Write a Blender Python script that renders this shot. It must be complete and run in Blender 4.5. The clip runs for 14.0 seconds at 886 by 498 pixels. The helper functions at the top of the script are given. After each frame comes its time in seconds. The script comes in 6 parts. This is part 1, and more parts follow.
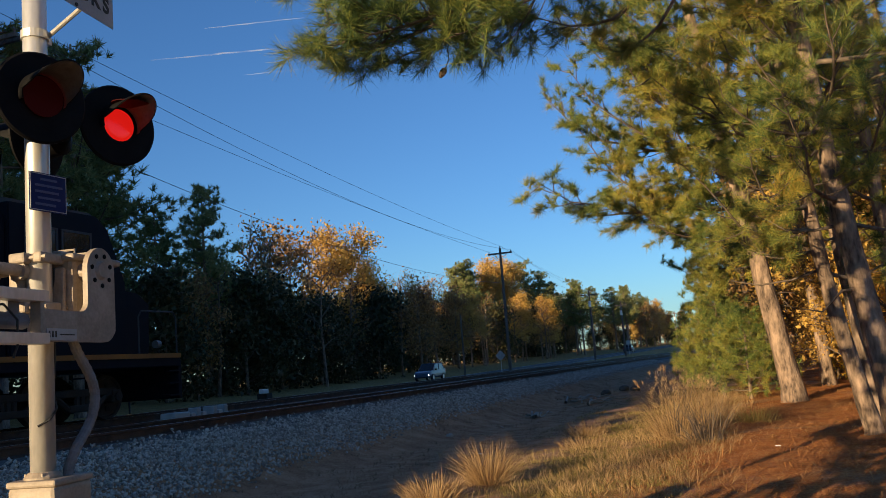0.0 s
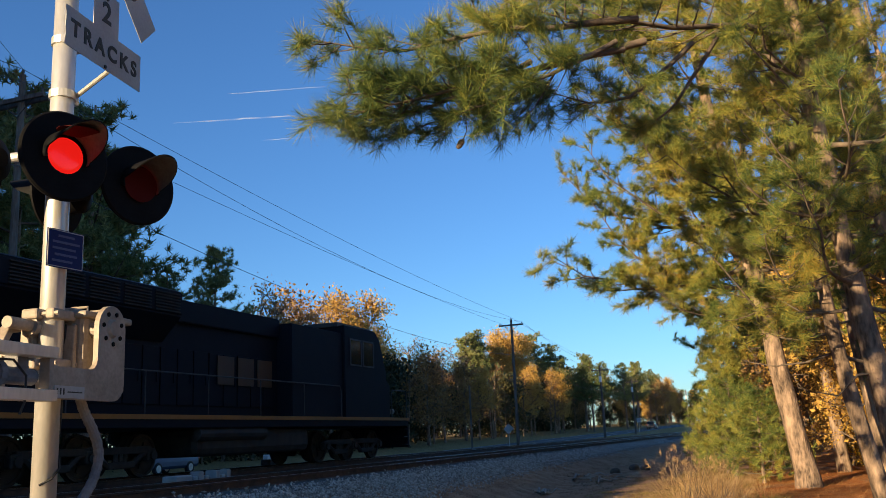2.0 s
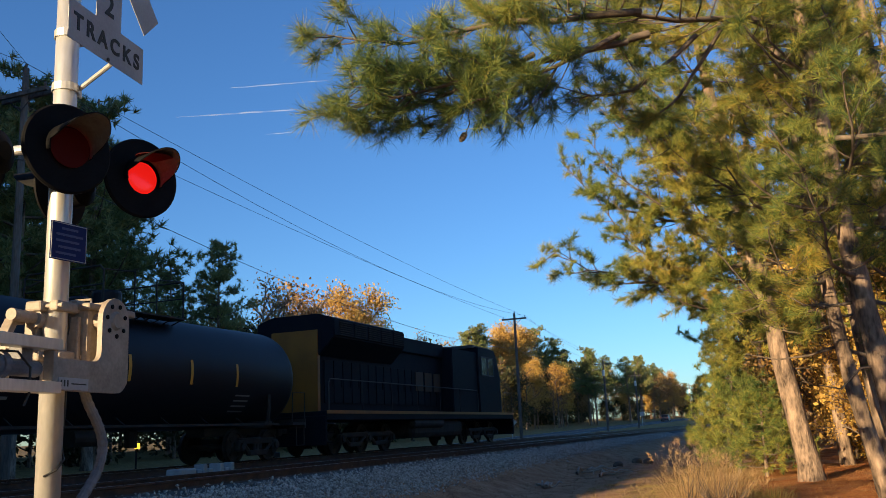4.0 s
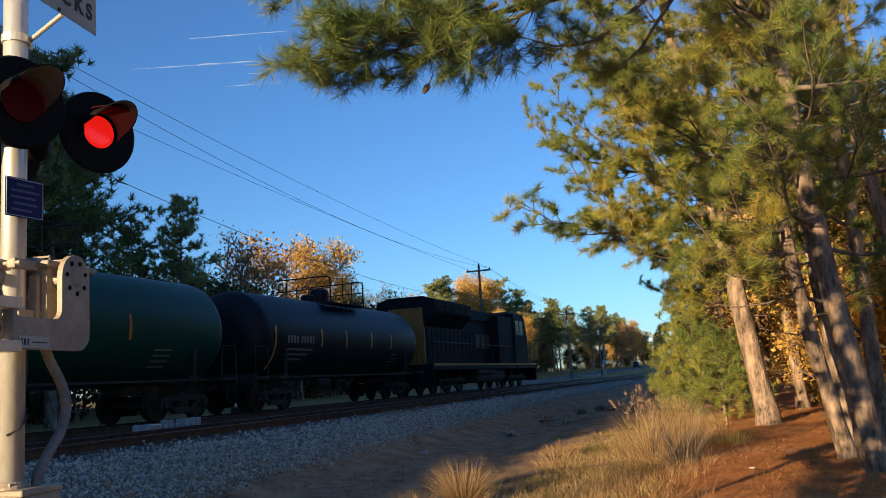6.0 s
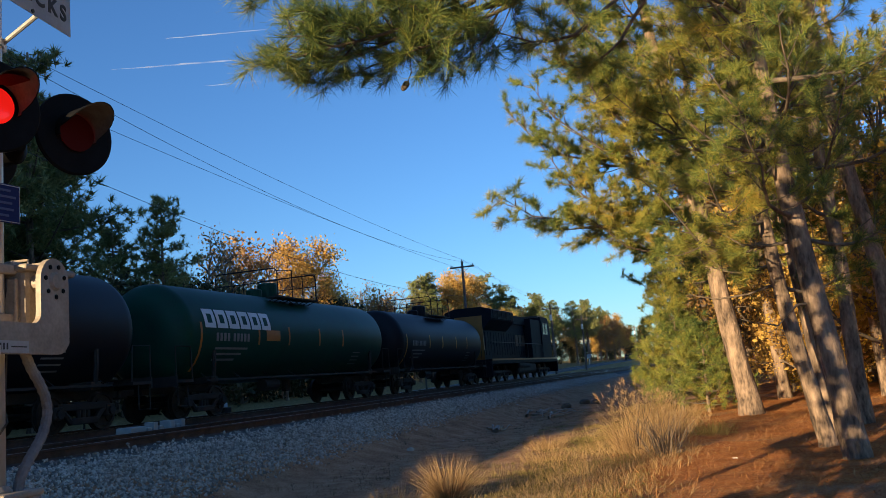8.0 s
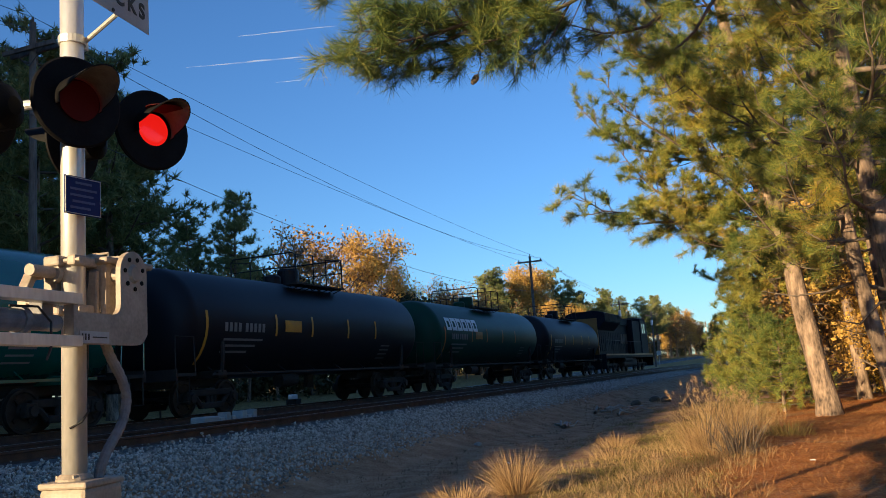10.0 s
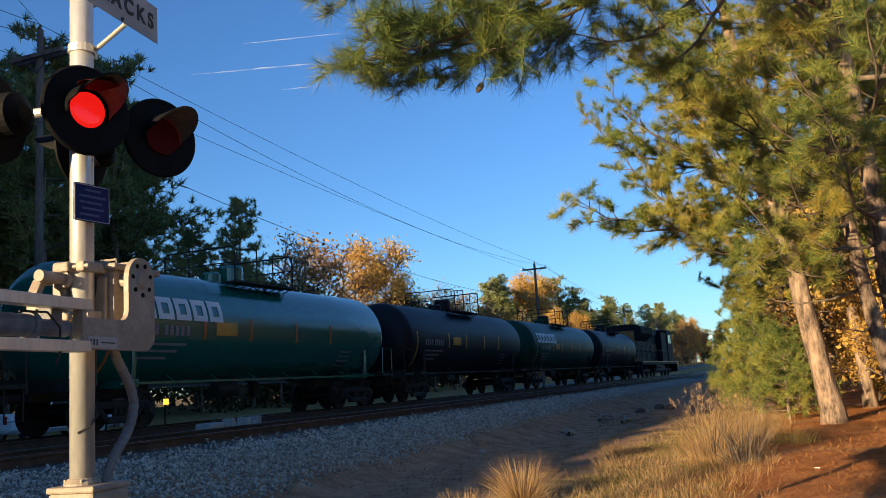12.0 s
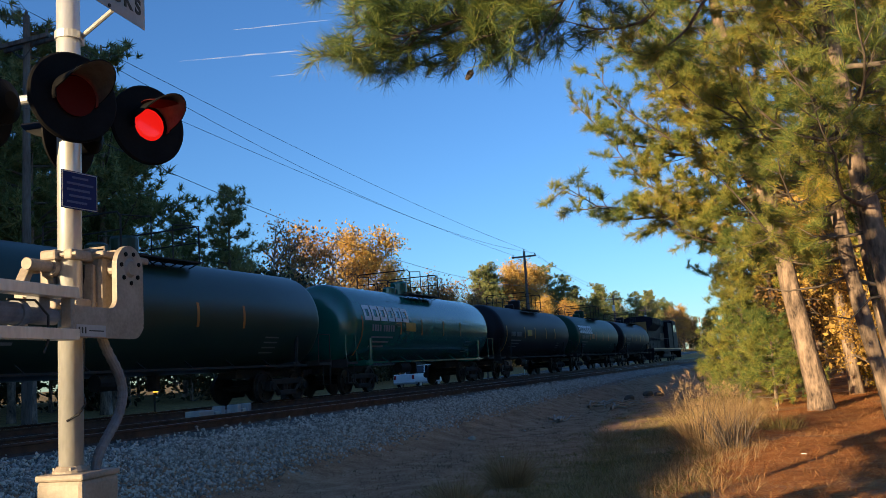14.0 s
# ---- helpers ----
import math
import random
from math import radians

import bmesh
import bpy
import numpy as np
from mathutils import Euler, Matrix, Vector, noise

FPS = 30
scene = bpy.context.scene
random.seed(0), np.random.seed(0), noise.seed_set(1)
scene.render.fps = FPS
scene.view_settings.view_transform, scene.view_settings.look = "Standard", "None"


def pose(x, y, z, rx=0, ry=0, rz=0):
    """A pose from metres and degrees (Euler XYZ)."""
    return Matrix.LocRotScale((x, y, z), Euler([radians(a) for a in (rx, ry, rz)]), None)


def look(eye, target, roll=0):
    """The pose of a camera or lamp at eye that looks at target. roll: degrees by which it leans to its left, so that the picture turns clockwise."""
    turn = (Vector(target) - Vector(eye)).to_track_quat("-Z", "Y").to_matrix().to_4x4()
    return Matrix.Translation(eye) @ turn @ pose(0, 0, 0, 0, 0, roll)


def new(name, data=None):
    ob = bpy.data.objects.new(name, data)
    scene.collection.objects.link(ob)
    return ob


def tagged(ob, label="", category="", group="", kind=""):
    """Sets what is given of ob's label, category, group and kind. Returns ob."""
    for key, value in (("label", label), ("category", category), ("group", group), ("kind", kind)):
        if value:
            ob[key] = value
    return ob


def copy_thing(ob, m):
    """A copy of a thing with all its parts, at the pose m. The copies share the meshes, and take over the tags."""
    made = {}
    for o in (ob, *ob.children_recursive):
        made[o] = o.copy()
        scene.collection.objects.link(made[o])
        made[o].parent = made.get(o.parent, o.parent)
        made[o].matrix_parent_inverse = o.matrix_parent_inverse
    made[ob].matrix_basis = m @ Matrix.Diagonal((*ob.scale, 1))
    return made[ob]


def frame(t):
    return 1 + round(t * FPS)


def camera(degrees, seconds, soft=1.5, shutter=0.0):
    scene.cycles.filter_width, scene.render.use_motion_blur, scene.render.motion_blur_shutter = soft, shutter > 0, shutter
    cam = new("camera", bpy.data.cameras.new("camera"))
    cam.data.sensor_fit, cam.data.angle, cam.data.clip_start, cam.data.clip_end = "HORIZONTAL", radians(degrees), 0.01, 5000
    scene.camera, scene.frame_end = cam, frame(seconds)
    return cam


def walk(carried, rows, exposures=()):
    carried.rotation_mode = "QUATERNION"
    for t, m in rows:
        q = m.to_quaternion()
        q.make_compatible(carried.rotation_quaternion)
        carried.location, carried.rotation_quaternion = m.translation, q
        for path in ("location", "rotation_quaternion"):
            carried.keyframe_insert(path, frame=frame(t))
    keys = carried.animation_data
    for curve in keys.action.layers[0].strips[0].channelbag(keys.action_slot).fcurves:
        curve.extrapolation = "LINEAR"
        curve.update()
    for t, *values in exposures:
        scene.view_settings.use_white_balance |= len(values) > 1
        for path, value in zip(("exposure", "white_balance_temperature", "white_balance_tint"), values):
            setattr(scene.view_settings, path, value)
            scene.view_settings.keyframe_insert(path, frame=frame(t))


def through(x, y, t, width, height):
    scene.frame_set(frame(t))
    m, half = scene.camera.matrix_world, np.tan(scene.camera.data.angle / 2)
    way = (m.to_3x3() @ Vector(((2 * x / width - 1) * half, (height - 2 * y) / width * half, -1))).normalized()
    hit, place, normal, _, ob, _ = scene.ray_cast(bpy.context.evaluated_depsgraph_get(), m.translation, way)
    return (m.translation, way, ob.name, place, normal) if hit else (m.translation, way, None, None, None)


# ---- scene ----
# Camera: nearly still, carried by a person standing at a level crossing.
# t, x, y, z, yaw, pitch, roll
PATH = [
    (0, 0.000, -0.000, 1.600, -0.00, 7.55, -4.60),
    (0.5, 0.008, -0.024, 1.596, 0.04, 7.70, -4.72),
    (1, 0.003, -0.036, 1.594, 0.78, 9.04, -3.77),
    (1.5, -0.017, 0.021, 1.603, 0.57, 10.97, -2.53),
    (2, -0.010, 0.010, 1.603, 0.50, 12.08, -2.60),
    (4.5, -0.006, 0.005, 1.592, 0.76, 11.33, -2.57),
    (5, -0.015, 0.026, 1.595, 0.21, 10.49, -2.91),
    (5.5, -0.003, 0.023, 1.593, -1.00, 9.23, -3.13),
    (6, -0.008, 0.014, 1.596, -1.45, 8.51, -3.54),
    (6.5, -0.008, 0.008, 1.595, -1.42, 8.37, -3.71),
    (7, -0.002, 0.007, 1.588, -1.74, 8.31, -3.20),
    (7.5, 0.001, 0.003, 1.587, -2.28, 8.28, -3.58),
    (8, 0.008, 0.001, 1.594, -2.53, 8.22, -4.64),
    (8.5, 0.009, 0.008, 1.598, -1.75, 8.05, -5.37),
    (9, -0.006, 0.036, 1.603, 0.34, 7.87, -5.29),
    (11.5, -0.013, 0.009, 1.594, 2.33, 8.69, -3.42),
    (12, -0.011, -0.007, 1.594, 2.16, 8.66, -3.66),
    (12.5, -0.005, -0.008, 1.595, 1.83, 8.81, -3.62),
    (13, -0.002, -0.005, 1.594, 1.44, 8.50, -3.84),
    (13.5, -0.006, 0.004, 1.597, 1.39, 8.06, -3.58),
    (14, -0.007, -0.012, 1.594, 1.55, 7.82, -3.75),
]
cam = camera(53.2, 14.0, soft=0.85)


def camera_pose(x, y, z, yaw, pitch, roll):
    return pose(x, y, z, 0, 0, yaw) @ pose(0, 0, 0, 90 + pitch, 0, 0) @ pose(0, 0, 0, 0, 0, roll)


walk(cam, [(t, camera_pose(*v)) for t, *v in PATH], exposures=[(0.0, 0.85), (0.5, 1.1), (2.0, 1.17), (9.0, 1.17), (11.5, 1.25), (14.0, 1.25)])

# World, sun and exposure.
SUN_AZ, SUN_EL = 221.0, 9.0
world = bpy.data.worlds.new("world")
scene.world = world
world.use_nodes = True
wn = world.node_tree.nodes
sky = wn.new("ShaderNodeTexSky")
sky.sky_type, sky.sun_disc = "NISHITA", False
sky.sun_elevation, sky.sun_rotation = radians(SUN_EL), radians(SUN_AZ)
sky.air_density, sky.dust_density, sky.ozone_density = 1.0, 0.1, 3.0
tint = wn.new("ShaderNodeMix")
tint.data_type, tint.blend_type = "RGBA", "MULTIPLY"
tint.inputs[0].default_value = 1.0
tint.inputs[7].default_value = (0.70, 1.0, 1.38, 1)
world.node_tree.links.new(sky.outputs[0], tint.inputs[6])
world.node_tree.links.new(tint.outputs[2], wn["Background"].inputs[0])
wn["Background"].inputs[1].default_value = 0.072
sun_data = bpy.data.lights.new("sun", "SUN")
sun_data.energy, sun_data.angle, sun_data.color = 5.0, radians(0.5), (1.0, 0.75, 0.43)
sun = new("sun", sun_data)
sa, se = radians(SUN_AZ), radians(SUN_EL)
TO_SUN = Vector((math.sin(sa) * math.cos(se), math.cos(sa) * math.cos(se), math.sin(se)))
sun.matrix_basis = look(TO_SUN * 100, (0, 0, 0))

# The railway's own axes: along the line, across it (away from the camera), up.
THETA = 20.2
RAIL = pose(0, 0, 0, 0, 0, 90 - THETA)
RAIL_Z = 1.0
TRAIN_P, NEAR_P, ROAD_P = 15.7, 10.75, 31.5


def at(s, p, z=0.0, rz=0.0):
    return RAIL @ pose(s, p, z, 0, 0, rz)


def smooth(a, b, v):
    v = min(max((v - a) / (b - a), 0.0), 1.0)
    return v * v * (3 - 2 * v)


def to_rail(x, y):
    c, k = math.cos(radians(THETA)), math.sin(radians(THETA))
    return x * k + y * c, -x * c + y * k


def ground_z(s, p):
    """The ground's height, in the railway's axes."""
    z = 0.02 + 0.03 * max(0.0, 3 - p) * (1 if p > -20 else 20 / max(3 - p, 1))
    z = min(z, 0.55)
    bank = 0.80 * smooth(6.6, 9.4, p) * (1 - smooth(18.5, 23, p)) + 0.25 * smooth(18.5, 23, p)
    z = max(z * (1 - smooth(6, 9, p)), 0) + bank
    z += smooth(38, 60, p) * 0.8
    z += smooth(19, 24, p) * max(0.0, s - 90) * 0.011 * (1 if s < 400 else 400 / s)
    # the road's own ramp at the crossing
    ramp = 0.74 * (1 - smooth(4.2, 10.5, s)) * smooth(-3.0, 2.6, p) * (1 - smooth(8, 9.4, p))
    z = max(z, ramp) if p < 9.4 else z
    n = noise.noise(Vector((s * 0.35, p * 0.35, 0))) * 0.06 + noise.noise(Vector((s * 1.3, p * 1.3, 3))) * 0.025
    if 9.0 < p < 18.5 or 26 < p < 37:
        n *= 0.15
    return z + n


def ground_xy(x, y):
    return ground_z(*to_rail(x, y))


# ---- materials ----
def node_mat(name):
    m = bpy.data.materials.new(name)
    m.use_nodes = True
    return m, m.node_tree.nodes, m.node_tree.links, m.node_tree.nodes["Principled BSDF"]


def ramp_node(nodes, stops):
    r = nodes.new("ShaderNodeValToRGB")
    els = r.color_ramp.elements
    while len(els) < len(stops):
        els.new(0.5)
    for e, (pos, col) in zip(els, stops):
        e.position, e.color = pos, (*col, 1)
    return r


def surface(name, dark, light, scale=6.0, rough=0.8, metal=0.0, bump=0.2, fine=60.0, stretch=(1, 1, 1), rand=0.0, spec=0.5, depth=0.02):
    """A two-scale surface: broad stains between two colours, fine grain, and relief."""
    m, nodes, links, b = node_mat(name)
    tc = nodes.new("ShaderNodeTexCoord")
    mp = nodes.new("ShaderNodeMapping")
    mp.inputs["Scale"].default_value = stretch
    links.new(tc.outputs["Object"], mp.inputs[0])
    n1, n2 = nodes.new("ShaderNodeTexNoise"), nodes.new("ShaderNodeTexNoise")
    for n, sc, det in ((n1, scale, 6), (n2, fine, 3)):
        n.inputs["Scale"].default_value, n.inputs["Detail"].default_value = sc, det
        links.new(mp.outputs[0], n.inputs["Vector"])
    mix = nodes.new("ShaderNodeMath")
    mix.operation = "MULTIPLY_ADD"
    links.new(n2.outputs[0], mix.inputs[0])
    mix.inputs[1].default_value = 0.45
    add = nodes.new("ShaderNodeMath")
    add.operation = "ADD"
    add.inputs[1].default_value = -0.22
    links.new(n1.outputs[0], add.inputs[0])
    links.new(add.outputs[0], mix.inputs[2])
    src = mix.outputs[0]
    if rand:
        info = nodes.new("ShaderNodeObjectInfo")
        geo = nodes.new("ShaderNodeNewGeometry")
        r1 = nodes.new("ShaderNodeMath")
        r1.operation = "ADD"
        links.new(info.outputs["Random"], r1.inputs[0])
        links.new(geo.outputs["Random Per Island"], r1.inputs[1])
        r2 = nodes.new("ShaderNodeMath")
        r2.operation = "MULTIPLY_ADD"
        r2.inputs[1].default_value = rand
        links.new(r1.outputs[0], r2.inputs[0])
        off = nodes.new("ShaderNodeMath")
        off.operation = "SUBTRACT"
        off.inputs[1].default_value = rand
        links.new(src, off.inputs[0])
        links.new(off.outputs[0], r2.inputs[2])
        src = r2.outputs[0]
    r = ramp_node(nodes, ((0.28, dark), (0.72, light)))
    links.new(src, r.inputs[0])
    links.new(r.outputs[0], b.inputs["Base Color"])
    b.inputs["Roughness"].default_value, b.inputs["Metallic"].default_value = rough, metal
    b.inputs["Specular IOR Level"].default_value = spec
    if bump:
        bp = nodes.new("ShaderNodeBump")
        bp.inputs["Strength"].default_value, bp.inputs["Distance"].default_value = bump, depth
        links.new(mix.outputs[0], bp.inputs["Height"])
        links.new(bp.outputs[0], b.inputs["Normal"])
    return m


def foliage(name, stops, rough=0.6, through=0.25):
    """Leaves or needles: every leaf its own colour, with some light passing through."""
    m, nodes, links, b = node_mat(name)
    geo, info = nodes.new("ShaderNodeNewGeometry"), nodes.new("ShaderNodeObjectInfo")
    tc = nodes.new("ShaderNodeTexCoord")
    n = nodes.new("ShaderNodeTexNoise")
    n.inputs["Scale"].default_value = 0.55
    links.new(tc.outputs["Object"], n.inputs["Vector"])
    a = nodes.new("ShaderNodeMath")
    a.operation = "MULTIPLY_ADD"
    a.inputs[1].default_value = 0.5
    links.new(geo.outputs["Random Per Island"], a.inputs[0])
    links.new(n.outputs[0], a.inputs[2])
    c = nodes.new("ShaderNodeMath")
    c.operation = "MULTIPLY_ADD"
    c.inputs[1].default_value = 0.3
    links.new(info.outputs["Random"], c.inputs[0])
    links.new(a.outputs[0], c.inputs[2])
    d = nodes.new("ShaderNodeMath")
    d.operation = "SUBTRACT"
    d.inputs[1].default_value = 0.4
    links.new(c.outputs[0], d.inputs[0])
    r = ramp_node(nodes, stops)
    links.new(d.outputs[0], r.inputs[0])
    links.new(r.outputs[0], b.inputs["Base Color"])
    b.inputs["Roughness"].default_value = rough
    b.inputs["Specular IOR Level"].default_value = 0.25
    tr = nodes.new("ShaderNodeBsdfTranslucent")
    links.new(r.outputs[0], tr.inputs[0])
    ms = nodes.new("ShaderNodeMixShader")
    ms.inputs[0].default_value = through
    out = nodes["Material Output"]
    links.new(b.outputs[0], ms.inputs[1])
    links.new(tr.outputs[0], ms.inputs[2])
    links.new(ms.outputs[0], out.inputs[0])
    return m


def paint(name, col, rough=0.45, metal=0.0, dirt=0.35, scale=1.5, spec=0.5):
    d = tuple(c * (1 - dirt) + 0.02 * dirt for c in col)
    return surface(name, d, col, scale=scale, rough=rough, metal=metal, bump=0.06, fine=30, spec=spec)


def glow(name, col, strength, rough=0.2, spec=0.5):
    m, nodes, links, b = node_mat(name)
    b.inputs["Base Color"].default_value = (*col, 1)
    b.inputs["Emission Color"].default_value = (*col, 1)
    b.inputs["Emission Strength"].default_value = strength
    b.inputs["Roughness"].default_value = rough
    b.inputs["Specular IOR Level"].default_value = spec
    return m


M_BALLAST = surface("ballast_stone", (0.19, 0.165, 0.14), (0.60, 0.53, 0.45), scale=9, fine=45, rough=0.9, bump=0.5, rand=0.5)
M_RAIL = surface("rail_steel", (0.05, 0.03, 0.025), (0.13, 0.075, 0.05), scale=4, rough=0.7, metal=0.3)
M_RAILTOP = surface("polished_rail", (0.35, 0.35, 0.36), (0.6, 0.6, 0.62), scale=3, rough=0.28, metal=1.0, bump=0.03)
M_TIE = surface("tie_wood", (0.025, 0.02, 0.017), (0.09, 0.07, 0.055), scale=5, rough=0.9, bump=0.5, rand=0.3, stretch=(1, 0.2, 1))
M_ASPHALT = surface("asphalt", (0.045, 0.045, 0.047), (0.085, 0.085, 0.085), scale=0.8, rough=0.9, fine=90)
M_BLACK = paint("black_tank_paint", (0.009, 0.009, 0.013), rough=0.5, dirt=0.2, spec=0.22)
M_UNDER = surface("grimy_steel", (0.008, 0.007, 0.006), (0.035, 0.028, 0.022), scale=3, rough=0.75)
M_NAVY = paint("navy_paint", (0.012, 0.018, 0.04), rough=0.5)
M_GREEN_DULL = paint("dull_green_paint", (0.004, 0.060, 0.036), rough=0.45, dirt=0.4, spec=0.16)
M_GREEN = paint("bright_green_paint", (0.003, 0.13, 0.092), rough=0.2, dirt=0.25, spec=1.0)
M_OLIVE = paint("olive_green_paint", (0.024, 0.05, 0.032), rough=0.36, dirt=0.35, spec=0.35)
M_YELLOW = paint("safety_yellow", (0.75, 0.36, 0.03), rough=0.5)
M_AMBER = paint("amber_marker", (0.55, 0.19, 0.02), rough=0.5)
M_BED = surface("grimy_ballast", (0.03, 0.027, 0.024), (0.13, 0.12, 0.11), scale=9, fine=45, rough=0.92, bump=0.6)
M_WHITE = paint("white_paint", (0.78, 0.78, 0.76), rough=0.5, dirt=0.15)
M_GLASS = paint("dark_glass", (0.01, 0.012, 0.015), rough=0.06, dirt=0.0)
M_WHEEL = surface("wheel_steel", (0.015, 0.012, 0.01), (0.05, 0.042, 0.035), scale=4, rough=0.6, metal=0.4)


# ---- mesh helpers ----
def part(name, bm, material, parent=None, label="", smooth_faces=False):
    me = bpy.data.meshes.new(name)
    bm.to_mesh(me)
    bm.free()
    if smooth_faces:
        for f in me.polygons:
            f.use_smooth = True
    for mt in material if isinstance(material, (list, tuple)) else (material,):
        me.materials.append(mt)
    ob = new(name, me)
    ob.parent = parent
    if label:
        tagged(ob, label)
    return ob


def share(name, ob, parent, m):
    o = new(name, ob.data)
    o.parent = parent
    o.matrix_basis = m
    return o


def raw(name, verts, faces, material, parent=None, smooth_faces=False):
    """A mesh from arrays; faces all have the same number of corners."""
    verts, faces = np.asarray(verts, np.float32), np.asarray(faces, np.int32)
    me = bpy.data.meshes.new(name)
    k = faces.shape[1]
    me.vertices.add(len(verts))
    me.vertices.foreach_set("co", verts.ravel())
    me.loops.add(faces.size)
    me.loops.foreach_set("vertex_index", faces.ravel())
    me.polygons.add(len(faces))
    me.polygons.foreach_set("loop_start", np.arange(0, faces.size, k, dtype=np.int32))
    me.polygons.foreach_set("loop_total", np.full(len(faces), k, np.int32))
    me.update(calc_edges=True)
    if smooth_faces:
        me.polygons.foreach_set("use_smooth", np.ones(len(faces), bool))
    me.materials.append(material)
    ob = new(name, me)
    ob.parent = parent
    return ob


def box(bm, x0, x1, y0, y1, z0, z1, bevel=0.0, mi=0, m=None):
    r = bmesh.ops.create_cube(bm, size=1.0)
    vs = r["verts"]
    for v in vs:
        v.co = Vector((x0 + (v.co.x + 0.5) * (x1 - x0), y0 + (v.co.y + 0.5) * (y1 - y0), z0 + (v.co.z + 0.5) * (z1 - z0)))
    if m is not None:
        bmesh.ops.transform(bm, matrix=m, verts=vs)
    fs = {f for v in vs for f in v.link_faces}
    for f in fs:
        f.material_index = mi
    if bevel:
        es = {e for v in vs for e in v.link_edges}
        bmesh.ops.bevel(bm, geom=list(es), offset=bevel, segments=2, affect="EDGES", profile=0.5)
    return bm


def tube(bm, a, b, r0, r1=None, n=10, mi=0, caps=True):
    a, b = Vector(a), Vector(b)
    r1 = r0 if r1 is None else r1
    d = b - a
    m = Matrix.Translation((a + b) / 2) @ d.to_track_quat("Z", "Y").to_matrix().to_4x4()
    r = bmesh.ops.create_cone(bm, cap_ends=caps, segments=n, radius1=r0, radius2=r1, depth=d.length, matrix=m)
    for f in {f for v in r["verts"] for f in v.link_faces}:
        f.material_index = mi
    return bm


def pipe(bm, pts, r, n=8, mi=0):
    """A round pipe through points, one closed skin."""
    pts = [Vector(p) for p in pts]
    rings, last, q = [], None, None
    for i, p in enumerate(pts):
        d = (pts[min(i + 1, len(pts) - 1)] - pts[max(i - 1, 0)]).normalized()
        q = d.to_track_quat("Z", "Y") if last is None else last.rotation_difference(d) @ q
        last = d
        rad = r[i] if isinstance(r, (list, tuple)) else r
        rings.append([bm.verts.new(p + q @ Vector((rad * math.cos(2 * math.pi * k / n), rad * math.sin(2 * math.pi * k / n), 0))) for k in range(n)])
    for a, b in zip(rings, rings[1:]):
        for k in range(n):
            f = bm.faces.new((a[k], a[(k + 1) % n], b[(k + 1) % n], b[k]))
            f.material_index = mi
    for ring, flip in ((rings[0], True), (rings[-1], False)):
        f = bm.faces.new(list(reversed(ring)) if flip else ring)
        f.material_index = mi
    return bm


def lathe(bm, profile, n=32, axis="X", mi=0, m=None):
    """Turns (along, radius) pairs round an axis."""
    rings = []
    for a, r in profile:
        ring = []
        for k in range(n):
            c, sn = r * math.cos(2 * math.pi * k / n), r * math.sin(2 * math.pi * k / n)
            co = Vector((a, c, sn)) if axis == "X" else Vector((c, a, sn)) if axis == "Y" else Vector((c, sn, a))
            ring.append(bm.verts.new(m @ co if m is not None else co))
        rings.append(ring)
    for a, b in zip(rings, rings[1:]):
        for k in range(n):
            f = bm.faces.new((a[k], a[(k + 1) % n], b[(k + 1) % n], b[k]))
            f.material_index = mi
    for ring in (rings[0], rings[-1]):
        f = bm.faces.new(ring)
        f.material_index = mi
    bmesh.ops.recalc_face_normals(bm, faces=bm.faces)
    return bm


def thing(name, label, category, m, group="", kind=""):
    e = new(name)
    e.matrix_basis = m
    return tagged(e, label, category, group, kind)


